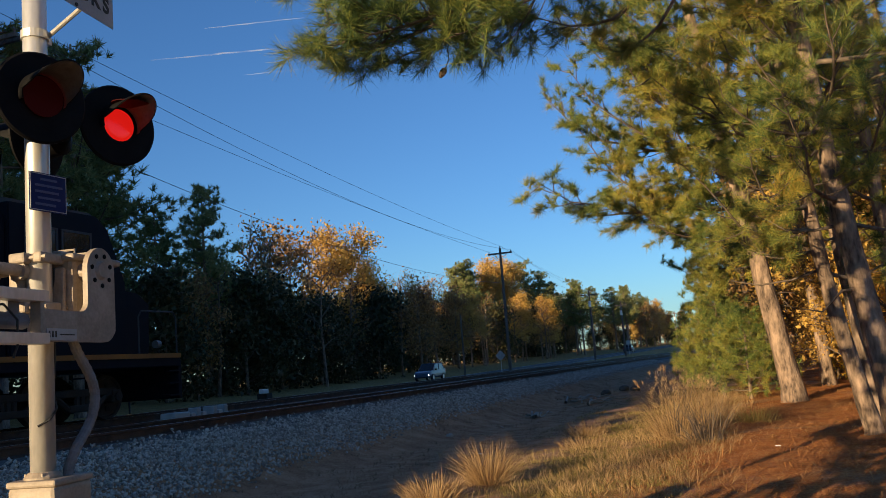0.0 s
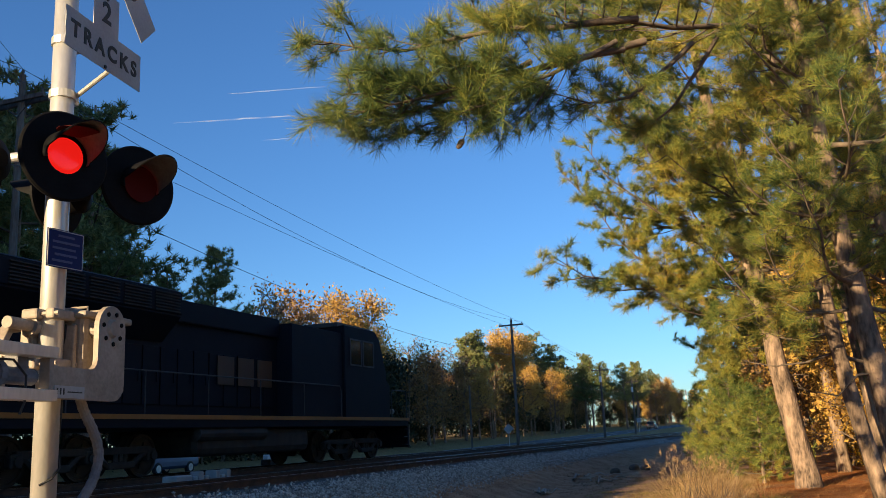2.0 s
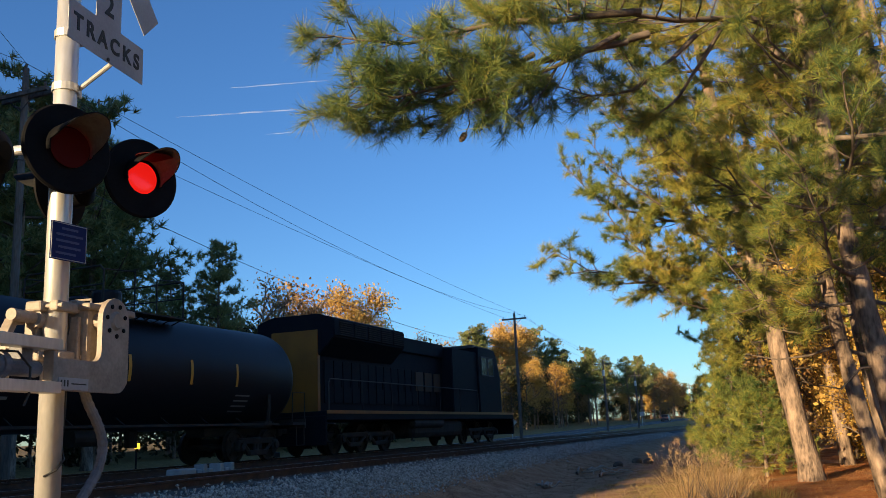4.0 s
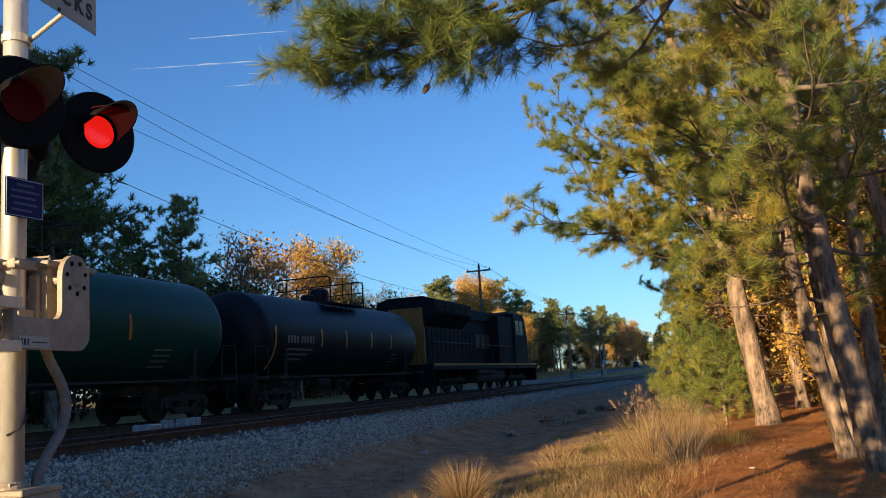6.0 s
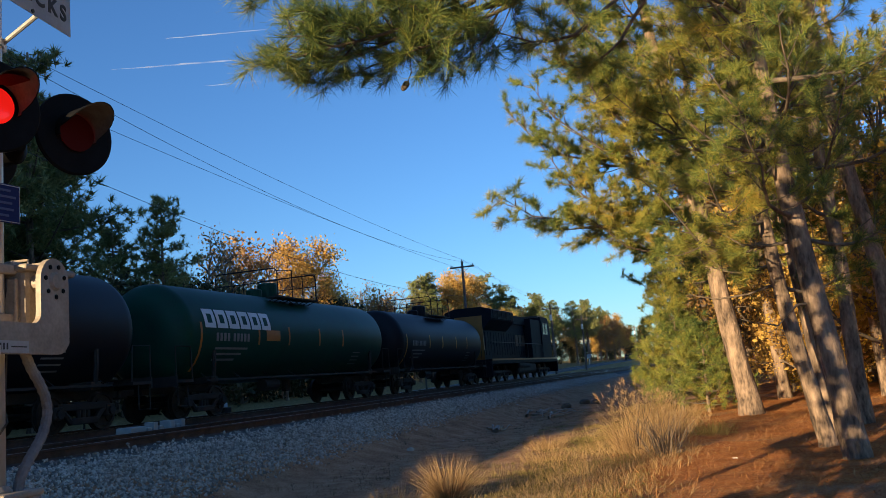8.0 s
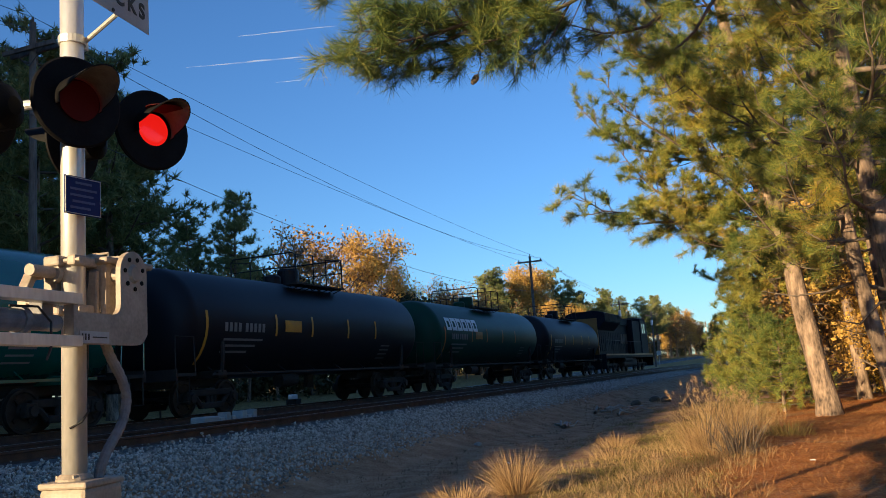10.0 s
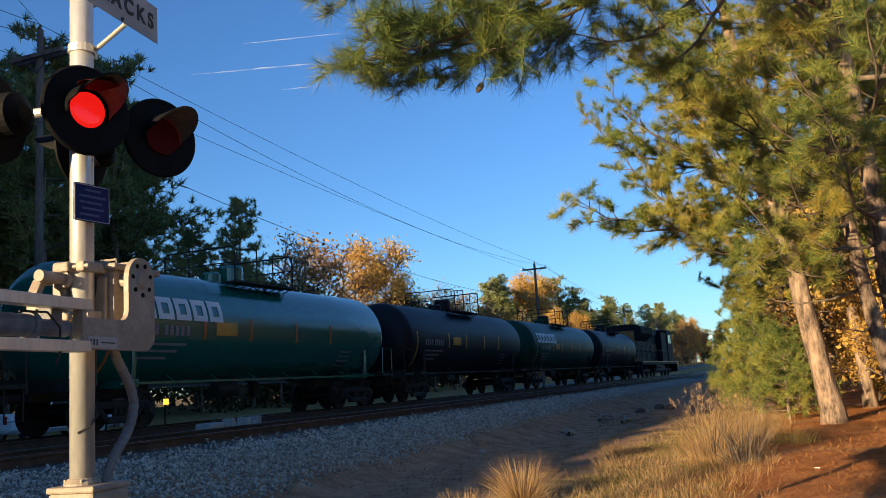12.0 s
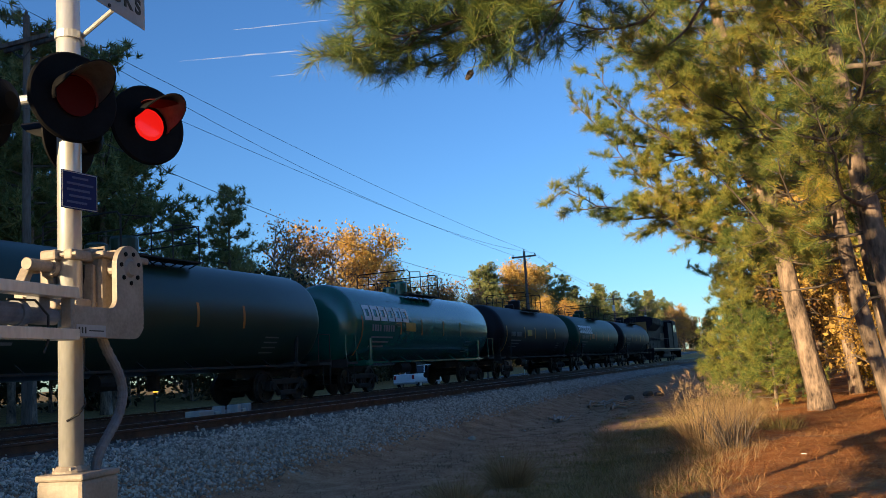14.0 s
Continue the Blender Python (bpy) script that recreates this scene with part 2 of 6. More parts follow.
# ---- ground ----
def ground_material():
    """Red-brown pine straw and earth, thin grass, and grey gravel by the line."""
    m, nodes, links, b = node_mat("ground_earth")
    tc = nodes.new("ShaderNodeTexCoord")
    sep = nodes.new("ShaderNodeSeparateXYZ")
    links.new(tc.outputs["Object"], sep.inputs[0])

    def nz(scale, detail=6, stretch=None):
        n = nodes.new("ShaderNodeTexNoise")
        n.inputs["Scale"].default_value, n.inputs["Detail"].default_value = scale, detail
        n.inputs["Roughness"].default_value = 0.65
        links.new(tc.outputs["Object"], n.inputs["Vector"])
        return n

    def mathn(op, a, c):
        k = nodes.new("ShaderNodeMath")
        k.operation = op
        for i, v in enumerate((a, c)):
            if isinstance(v, (int, float)):
                k.inputs[i].default_value = v
            else:
                links.new(v, k.inputs[i])
        return k.outputs[0]

    def mixc(fac, a, c):
        k = nodes.new("ShaderNodeMix")
        k.data_type = "RGBA"
        links.new(fac, k.inputs[0])
        links.new(a, k.inputs[6])
        links.new(c, k.inputs[7])
        return k.outputs[2]

    def band(v, lo, hi):
        k = nodes.new("ShaderNodeMapRange")
        k.interpolation_type = "SMOOTHSTEP"
        links.new(v, k.inputs[0])
        k.inputs[1].default_value, k.inputs[2].default_value = lo, hi
        return k.outputs[0]

    broad, mid, fine = nz(0.35), nz(2.2), nz(38, 4)
    wob = mathn("MULTIPLY_ADD", mid.outputs[0], 2.4)
    nodes[-1].inputs[2].default_value = -1.2
    p = mathn("ADD", sep.outputs[1], wob)
    tex = mathn("ADD", mathn("MULTIPLY", mid.outputs[0], 0.45), mathn("MULTIPLY", fine.outputs[0], 0.55))
    straw = ramp_node(nodes, ((0.36, (0.17, 0.055, 0.02)), (0.5, (0.47, 0.17, 0.05)), (0.64, (0.68, 0.33, 0.12))))
    links.new(tex, straw.inputs[0])
    earth = ramp_node(nodes, ((0.36, (0.19, 0.10, 0.055)), (0.5, (0.40, 0.225, 0.128)), (0.64, (0.58, 0.37, 0.23))))
    links.new(tex, earth.inputs[0])
    grass = ramp_node(nodes, ((0.37, (0.08, 0.07, 0.025)), (0.5, (0.25, 0.165, 0.06)), (0.63, (0.48, 0.30, 0.12))))
    links.new(tex, grass.inputs[0])
    gravel = ramp_node(nodes, ((0.36, (0.12, 0.11, 0.10)), (0.64, (0.42, 0.39, 0.35))))
    links.new(tex, gravel.inputs[0])
    c = mixc(band(p, 1.1, 2.2), straw.outputs[0], grass.outputs[0])
    c = mixc(band(p, 2.8, 4.4), c, earth.outputs[0])
    c = mixc(band(broad.outputs[0], 0.52, 0.62), c, earth.outputs[0])
    c = mixc(band(p, 8.0, 9.0), c, gravel.outputs[0])
    c = mixc(band(p, 18.6, 20.0), c, grass.outputs[0])
    links.new(c, b.inputs["Base Color"])
    b.inputs["Roughness"].default_value = 0.95
    b.inputs["Specular IOR Level"].default_value = 0.15
    bp = nodes.new("ShaderNodeBump")
    bp.inputs["Strength"].default_value, bp.inputs["Distance"].default_value = 0.8, 0.05
    links.new(tex, bp.inputs["Height"])
    links.new(bp.outputs[0], b.inputs["Normal"])
    return m


M_GROUND = ground_material()


def axis_steps(lo, hi, fine_lo, fine_hi, fine, growth=1.16):
    v = list(np.arange(fine_lo, fine_hi, fine))
    st, x = fine, v[-1]
    while x < hi:
        st *= growth
        x += st
        v.append(x)
    st, x = fine, v[0]
    while x > lo:
        st *= growth
        x -= st
        v.insert(0, x)
    return v


def build_ground():
    ss = axis_steps(-2500, 4000, -4, 42, 0.28)
    ps = axis_steps(-2500, 2500, -8, 20, 0.25)
    verts = [(s, p, ground_z(s, p)) for s in ss for p in ps]
    n = len(ps)
    idx = np.arange(len(ss) * n).reshape(len(ss), n)
    faces = np.stack([idx[:-1, :-1], idx[1:, :-1], idx[1:, 1:], idx[:-1, 1:]], -1).reshape(-1, 4)
    ob = raw("ground", verts, faces, M_GROUND, smooth_faces=True)
    ob.matrix_basis = RAIL
    tagged(ob, "red-brown earth, pine straw and thin grass beside the line", "ground", kind="structure")


build_ground()


def build_road():
    ss = axis_steps(-400, 900, -60, 120, 6.0, 1.1)
    verts = []
    for s in ss:
        for p in (ROAD_P - 4.2, ROAD_P + 4.2):
            z = max(ground_z(s, q) for q in (ROAD_P - 4, ROAD_P, ROAD_P + 4)) + 0.05
            verts.append((s, p, z))
    for (s, p, z) in list(verts):
        verts.append((s, p, z - 0.5))
    n, k = len(ss), 2 * len(ss)
    faces = []
    for i in range(n - 1):
        a, b, c, d = 2 * i, 2 * i + 2, 2 * i + 3, 2 * i + 1
        faces += [(a, b, c, d), (a, a + k, b + k, b), (d, c, c + k, d + k)]
    ob = raw("road", verts, faces, M_ASPHALT)
    ob.matrix_basis = RAIL
    tagged(ob, "grey asphalt road running beside the railway", "road", kind="structure")
    bm = bmesh.new()
    for off, c in ((-3.7, 0), (3.7, 0), (-0.12, 1), (0.12, 1)):
        for s0, s1 in zip(ss, ss[1:]):
            z0 = max(ground_z(s0, q) for q in (ROAD_P - 4, ROAD_P, ROAD_P + 4)) + 0.056
            z1 = max(ground_z(s1, q) for q in (ROAD_P - 4, ROAD_P, ROAD_P + 4)) + 0.056
            vs = [bm.verts.new(v) for v in ((s0, ROAD_P + off - 0.06, z0), (s1, ROAD_P + off - 0.06, z1), (s1, ROAD_P + off + 0.06, z1), (s0, ROAD_P + off + 0.06, z0))]
            f = bm.faces.new(vs)
            f.material_index = c
    ln = part("road_line", bm, (M_WHITE, M_YELLOW), ob)
    tagged(ln, kind="structure")


build_road()


def build_track(p, name, label):
    """One track: two rails on ties in a bed of stone."""
    tr = thing(name, label, "railway track", at(0, p), kind="structure")
    s0, s1 = -60.0, 700.0
    prof = [(-0.075, -0.18), (-0.075, -0.165), (-0.012, -0.14), (-0.012, -0.045), (-0.036, -0.035), (-0.036, -0.004), (-0.028, 0.0), (0.028, 0.0), (0.036, -0.004), (0.036, -0.035), (0.012, -0.045), (0.012, -0.14), (0.075, -0.165), (0.075, -0.18)]
    for side in (-0.7535, 0.7535):
        bm = bmesh.new()
        rings = [[bm.verts.new((s, y, RAIL_Z + z)) for y, z in prof] for s in (s0, s1)]
        k = len(prof)
        for i in range(k):
            f = bm.faces.new((rings[0][i], rings[1][i], rings[1][(i + 1) % k], rings[0][(i + 1) % k]))
            f.material_index = 1 if i == 6 else 0
        for r in rings:
            bm.faces.new(r)
        bmesh.ops.recalc_face_normals(bm, faces=bm.faces)
        o = part("rail", bm, (M_RAIL, M_RAILTOP), tr)
        o.matrix_basis = pose(0, side, 0)
    return tr


def tie_mesh():
    bm = bmesh.new()
    box(bm, -0.115, 0.115, -1.3, 1.3, -0.17, 0.0)
    o = part("tie", bm, M_TIE)
    return o


def build_ties(tr, proto):
    rng = random.Random(5)
    rest = bmesh.new()
    for i in range(int(740 / 0.5)):
        s = -50 + i * 0.5
        z = RAIL_Z - 0.18
        m = pose(s + rng.uniform(-0.03, 0.03), rng.uniform(-0.05, 0.05), z + rng.uniform(-0.008, 0.004), 0, 0, rng.uniform(-0.7, 0.7))
        if 4 < s < 64:
            share("tie", proto, tr, m)
        else:
            v = [m @ Vector(c) for c in ((-0.115, -1.3, 0), (0.115, -1.3, 0), (0.115, 1.3, 0), (-0.115, 1.3, 0), (-0.115, -1.3, -0.17), (0.115, -1.3, -0.17))]
            vs = [rest.verts.new(c) for c in v]
            rest.faces.new(vs[:4])
            rest.faces.new((vs[0], vs[4], vs[5], vs[1]))
    o = part("far_ties", rest, M_TIE, tr)
    tagged(o, kind="stuff")


near_track = build_track(NEAR_P, "near_track", "empty railway track with rusty steel rails on dark wooden ties")
far_track = build_track(TRAIN_P, "far_track", "railway track with rusty steel rails carrying a freight train")


def build_ballast():
    """Crushed stone: a shaped bed, and loose stones over it."""
    ss = list(np.arange(-60, 700, 4.0))
    prof = [(8.75, 0.66), (9.1, 0.79), (9.4, 0.83), (12.3, 0.835), (13.3, 0.80), (14.3, 0.835), (17.0, 0.835), (17.6, 0.79), (19.4, 0.40)]
    rng = random.Random(11)
    verts = [(s, p + rng.uniform(-0.06, 0.06), z + rng.uniform(-0.01, 0.01)) for s in ss for p, z in prof]
    n = len(prof)
    idx = np.arange(len(ss) * n).reshape(len(ss), n)
    faces = np.stack([idx[:-1, :-1], idx[1:, :-1], idx[1:, 1:], idx[:-1, 1:]], -1).reshape(-1, 4)
    bed = raw("ballast_bed", verts, faces, M_BED, smooth_faces=True)
    bed.matrix_basis = RAIL
    tagged(bed, "grey crushed-stone bed under both tracks", "ballast", kind="structure")
    # loose stones on the near shoulder
    r = np.random.RandomState(3)
    n_st = 48000
    s = 5 + 65 * r.rand(n_st) ** 1.8
    p = 9.12 - (0.45 + 1.5 * np.exp(-(s - 5) / 22)) * r.rand(n_st) ** 1.3 + 0.12 * r.randn(n_st)
    oct_v = np.array([(1, 0, 0), (-1, 0, 0), (0, 1, 0), (0, -1, 0), (0, 0, 1), (0, 0, -1)], float)
    oct_f = np.array([(0, 2, 4), (2, 1, 4), (1, 3, 4), (3, 0, 4), (2, 0, 5), (1, 2, 5), (3, 1, 5), (0, 3, 5)])
    vs, fs = [], []
    for i in range(n_st):
        size = 0.014 + 0.022 * r.rand() ** 1.6
        q = Euler(r.rand(3) * 6.28).to_matrix()
        sc = size * (0.6 + 0.8 * r.rand(3))
        o = oct_v * sc * (0.75 + 0.5 * r.rand(6, 1))
        o = o @ np.array(q).T + (s[i], p[i], max(ground_z(s[i], p[i]), 0.66 + (p[i] - 8.75) * 0.37 if p[i] > 8.75 else 0) + size * 0.35)
        vs.append(o)
        fs.append(oct_f + 6 * i)
    st = raw("loose_ballast", np.concatenate(vs), np.concatenate(fs), M_BALLAST)
    st.matrix_basis = RAIL
    tagged(st, "loose grey crushed stones on the shoulder of the line", "gravel", kind="stuff")


build_ballast()


# ---- the train: all its things are built with the rail head at z = 0 and the travel along +x ----
def wheelset_mesh(r):
    bm = bmesh.new()
    for sgn in (-1, 1):
        prof = [(sgn * 0.68, r + 0.025), (sgn * 0.71, r + 0.02), (sgn * 0.715, r), (sgn * 0.81, r - 0.006), (sgn * 0.81, r - 0.07), (sgn * 0.775, r - 0.09), (sgn * 0.77, 0.16), (sgn * 0.83, 0.13), (sgn * 0.83, 0.02)]
        lathe(bm, [(sgn * 0.66, 0.02), (sgn * 0.68, r + 0.025)] + prof[1:], n=20, axis="Y")
    tube(bm, (0, -1.0, 0), (0, 1.0, 0), 0.085, n=10)
    for k in range(4):
        a = k * math.pi / 2
        for y in (-0.795, 0.795):
            box(bm, 0.2, 0.32, y - 0.02, y + 0.02, -0.035, 0.035, m=Euler((0, a, 0)).to_matrix().to_4x4())
    return bm


WHEELS = []


def bogie(parent, x, axles, spread, r, y_frame=0.95):
    """A truck under a vehicle: side frames, bolster, springs, turning wheelsets."""
    half = spread / 2
    xs = [x + half * (2 * i / (axles - 1) - 1) for i in range(axles)]
    for sgn in (-1, 1):
        bm = bmesh.new()
        y = sgn * y_frame
        for a, b in zip(xs, xs[1:]):
            mid = (a + b) / 2
            box(bm, a, b, y - 0.07, y + 0.07, r + 0.05, r + 0.22, bevel=0.03)
            box(bm, mid - 0.45, mid + 0.45, y - 0.08, y + 0.08, r - 0.28, r - 0.12, bevel=0.03)
            for s2 in (-1, 1):
                pipe(bm, [(mid + s2 * 0.42, y, r - 0.2), ((mid + s2 * 0.42) * 0.5 + (b if s2 > 0 else a) * 0.5, y, r + 0.02), (b if s2 > 0 else a, y, r + 0.12)], 0.075, n=6)
            for k in (-0.16, 0, 0.16):
                tube(bm, (mid + k, y, r - 0.14), (mid + k, y, r + 0.08), 0.06, n=8)
        for xx in xs:
            box(bm, xx - 0.15, xx + 0.15, y - 0.1, y + 0.1, r - 0.14, r + 0.16, bevel=0.04)
            tube(bm, (xx, y, r), (xx, y + sgn * 0.16, r), 0.11, n=10)
        part("side_frame", bm, M_UNDER, parent)
    bm = bmesh.new()
    box(bm, x - 0.2, x + 0.2, -y_frame, y_frame, r - 0.05, r + 0.25, bevel=0.03)
    part("bolster", bm, M_UNDER, parent)
    for xx in xs:
        w = part("wheelset", wheelset_mesh(r), M_WHEEL, parent)
        w.location = (xx, 0, r)
        WHEELS.append((w, xx, r))


def coupler(parent, x, sgn):
    bm = bmesh.new()
    box(bm, min(x, x + sgn * 0.55), max(x, x + sgn * 0.55), -0.08, 0.08, 0.78, 0.94, bevel=0.02)
    box(bm, min(x + sgn * 0.5, x + sgn * 0.72), max(x + sgn * 0.5, x + sgn * 0.72), -0.16, 0.13, 0.70, 1.0, bevel=0.05)
    part("coupler", bm, M_UNDER, parent)


def bent_patch(x0, x1, z0, z1, R, zc, lift=0.012, n=6, mi=0, bm=None):
    """A patch that follows the near side of a tank."""
    own = bm is None
    bm = bm or bmesh.new()
    rows = []
    for i in range(n + 1):
        z = z0 + (z1 - z0) * i / n
        y = -math.sqrt(max((R + lift) ** 2 - (z - zc) ** 2, 0))
        rows.append((bm.verts.new((x0, y, z)), bm.verts.new((x1, y, z))))
    for a, b in zip(rows, rows[1:]):
        f = bm.faces.new((a[0], a[1], b[1], b[0]))
        f.material_index = mi
    return bm


def tank_car(name, label, length, shell, R, zc, logo=0, placard="", dome=M_BLACK, marks=True, rng=None, x_dome=0.0):
    """A railway tank car, front coupler at x = 0, the rest behind it."""
    car = thing(name, label, "tank car", Matrix(), group="cars of the freight train")
    mid, hl = -length / 2, length / 2 - 0.8
    trim = shell if logo == 2 else M_UNDER
    prof = [(mid - hl - 0.0, 0.02)]
    for k in range(1, 9):
        a = k / 8 * math.pi / 2
        prof.append((mid - hl + 0.62 * (1 - math.cos(a)), R * math.sin(a) ** 0.62))
    left = prof[:]
    # rings of welded plates along the shell
    body = []
    for k in range(1, 5):
        xx = mid - hl + 0.62 + (2 * hl - 1.24) * k / 5
        body += [(xx, R)]
    right = [(2 * mid - a, r) for a, r in reversed(left)]
    bm = bmesh.new()
    lathe(bm, left + body + right, n=48, axis="X", m=Matrix.Translation((0, 0, zc)))
    part("tank_shell", bm, shell, car, smooth_faces=True)
    # dome, platform and rails
    bm = bmesh.new()
    lathe(bm, [(zc + R - 0.25, 0.36), (zc + R + 0.45, 0.36), (zc + R + 0.52, 0.33), (zc + R + 0.56, 0.1)], n=20, axis="Z", m=Matrix.Translation((mid + x_dome, 0, 0)))
    part("valve_housing", bm, dome, car, smooth_faces=False)
    bm = bmesh.new()
    lathe(bm, [(zc + R - 0.2, 0.28), (zc + R + 0.2, 0.28), (zc + R + 0.26, 0.2)], n=16, axis="Z", m=Matrix.Translation((mid + x_dome - 0.95, 0, 0)))
    part("manway", bm, dome, car)
    bm = bmesh.new()
    zt = zc + R
    for y in (-1.0, 1.0):
        box(bm, mid + x_dome - 1.5, mid + x_dome + 1.5, y - 0.25, y + 0.25, zt - 0.16, zt - 0.12)
        for x in np.linspace(-1.45, 1.45, 9):
            tube(bm, (mid + x_dome + x, y * 0.75, zt - 0.3), (mid + x_dome + x, y * 1.2, zt - 0.14), 0.018, n=5)
    part("walkway", bm, M_UNDER, car)
    for sx in (-1, 1):
        bm = bmesh.new()
        x = mid + x_dome + sx * 1.45
        pipe(bm, [(x, -1.2, zt - 0.14), (x, -1.2, zt + 0.72), (x, -1.1, zt + 0.84), (x, 1.1, zt + 0.84), (x, 1.2, zt + 0.72), (x, 1.2, zt - 0.14)], 0.024, n=6)
        tube(bm, (x, -1.2, zt + 0.4), (x, 1.2, zt + 0.4), 0.018, n=5)
        part("end_rail", bm, M_UNDER, car)
    for sy in (-1, 1):
        bm = bmesh.new()
        for x0, x1 in ((-1.45, -0.4), (0.4, 1.45)):
            bm = bmesh.new()
            pipe(bm, [(mid + x_dome + x0, sy * 1.2, zt - 0.14), (mid + x_dome + x0, sy * 1.2, zt + 0.75), (mid + x_dome + x1, sy * 1.2, zt + 0.84), (mid + x_dome + x1, sy * 1.2, zt - 0.14)], 0.02, n=6)
            part("side_rail", bm, M_UNDER, car)
        bm = bmesh.new()
        for dx in (-0.22, 0.22):
            pts = [(mid + x_dome + dx, sy * (math.cos(a) * (R + 0.12)), zc + math.sin(a) * (R + 0.12)) for a in np.linspace(0.8, 1.35, 6)]
            pipe(bm, pts, 0.02, n=5)
        for a in np.linspace(0.82, 1.3, 4):
            tube(bm, (mid + x_dome - 0.22, sy * math.cos(a) * (R + 0.12), zc + math.sin(a) * (R + 0.12)), (mid + x_dome + 0.22, sy * math.cos(a) * (R + 0.12), zc + math.sin(a) * (R + 0.12)), 0.012, n=5)
        part("ladder", bm, M_UNDER, car)
    # stub sills, end platforms, saddles
    for sgn, xe in ((1, 0.0), (-1, -length)):
        inn = xe - sgn * 0.55
        bm = bmesh.new()
        a, b = sorted((inn, inn - sgn * 3.6))
        box(bm, a, b, -0.32, 0.32, 0.75, zc - R + 0.2, bevel=0.02)
        a, b = sorted((inn, inn - sgn * 0.75))
        box(bm, a, b, -1.45, 1.45, 1.02, 1.10)
        box(bm, inn - 0.03, inn + 0.03, -1.45, 1.45, 0.92, 1.2)
        part("stub_sill", bm, M_UNDER, car)
        bm = bmesh.new()
        xs = inn - sgn * 1.95
        box(bm, xs - 0.18, xs + 0.18, -1.35, 1.35, 0.95, 1.15, bevel=0.02)
        for y in (-1, 1):
            vs = [(xs - 0.12, y * 1.35, 1.1), (xs + 0.12, y * 1.35, 1.1), (xs + 0.12, y * 1.25, zc - 0.35), (xs - 0.12, y * 1.25, zc - 0.35)]
            pipe(bm, [(xs, y * 1.32, 1.1), (xs, y * 1.36, 1.5), (xs, y * (R * 0.93), zc - R * 0.35)], 0.06, n=6)
        part("saddle", bm, trim, car)
        bm = bmesh.new()
        for y in (-1.42, 1.42):
            bm = bmesh.new()
            pipe(bm, [(inn, y, 1.1), (inn, y, 2.0), (inn - sgn * 0.7, y, 2.0), (inn - sgn * 0.75, y, 1.1)], 0.018, n=6)
            part("hand_rail", bm, trim, car)
            bm = bmesh.new()
            pipe(bm, [(inn - sgn * 0.05, y, 1.05), (inn - sgn * 0.05, y, 0.4), (inn - sgn * 0.5, y, 0.4), (inn - sgn * 0.5, y, 1.05)], 0.018, n=6)
            part("step", bm, M_UNDER, car)
        coupler(car, inn, sgn)
        bogie(car, inn - sgn * 1.95, 2, 1.75, 0.46)
    # running rail along the side, brake gear
    bm = bmesh.new()
    for y in (-1.38, 1.38):
        box(bm, -length + 2.0, -2.0, y - 0.03, y + 0.03, 1.02, 1.08)
        for x in np.linspace(-length + 2.2, -2.2, 8):
            tube(bm, (x, y, 1.05), (x, y * 0.8, zc - R * 0.8), 0.016, n=5)
    part("side_sill", bm, trim, car)
    bm = bmesh.new()
    lathe(bm, [(mid - 1.6, 0.05), (mid - 1.6, 0.2), (mid - 0.7, 0.2), (mid - 0.7, 0.05)], n=14, m=Matrix.Translation((0, -0.5, 0.82)))
    part("brake_cylinder", bm, M_UNDER, car)
    bm = bmesh.new()
    tube(bm, (mid + 1.0, 0.0, zc - R + 0.1), (mid + 1.0, 0.0, 0.55), 0.16, n=12)
    part("outlet_valve", bm, M_UNDER, car)
    # markings on the near side
    xs = [-length + 1.7, -length + 4.9, -length + 6.9, -length + 9.2, -length + 11.2]
    for i, x in enumerate(xs):
        if x > -1.6:
            continue
        z0 = zc - 0.35
        bm = bent_patch(x, x + 0.1, z0 - (0.75 if i == 0 else 0.0), z0 + 0.62, R, zc)
        part("reflector_strip", bm, M_AMBER if shell is not M_BLACK else M_YELLOW, car)
    if placard:
        bm = bent_patch(-length + 5.4, -length + 6.3, zc - 0.22, zc + 0.12, R, zc, 0.015)
        part("marking_panel", bm, M_YELLOW if placard == "yellow" else M_AMBER, car)
    if logo:
        bm = bmesh.new()
        x, w, h, zl = -length + 1.95, 0.56, 0.55, zc + 0.12
        for k in range(6):
            x0 = x + k * 0.64
            bent_patch(x0, x0 + w, zl + h - 0.14, zl + h, R, zc, 0.014, bm=bm)
            bent_patch(x0, x0 + 0.16, zl + 0.14, zl + h - 0.14, R, zc, 0.014, bm=bm)
            bent_patch(x0 + w - 0.16, x0 + w, zl + 0.14, zl + h - 0.14, R, zc, 0.014, bm=bm)
            bent_patch(x0, x0 + w, zl, zl + 0.14, R, zc, 0.014, bm=bm)
        part("logo", bm, M_WHITE, car, "blocky white logo")
    bm = bmesh.new()
    for k in range(9):
        x0 = -length + 2.5 + k * 0.2 + (0.12 if k > 3 else 0)
        bent_patch(x0, x0 + 0.13, zc - 0.26, zc - 0.02, R, zc, 0.014, n=2, bm=bm)
    tagged(part("lettering", bm, M_MARK, car), kind="stuff")
    bm = bmesh.new()
    for j in range(3):
        bent_patch(-length + 2.5, -length + 4.3 - 0.3 * j, zc - 0.5 - 0.16 * j, zc - 0.44 - 0.16 * j, R, zc, 0.014, n=2, bm=bm)
    part("stencil", bm, M_MARK, car)
    bm = bmesh.new()
    for j in range(4):
        bent_patch(-4.2, -3.5, zc - 0.6 - 0.14 * j, zc - 0.56 - 0.14 * j, R, zc, 0.014, n=2, bm=bm)
    part("stencil", bm, M_MARK, car)
    return car


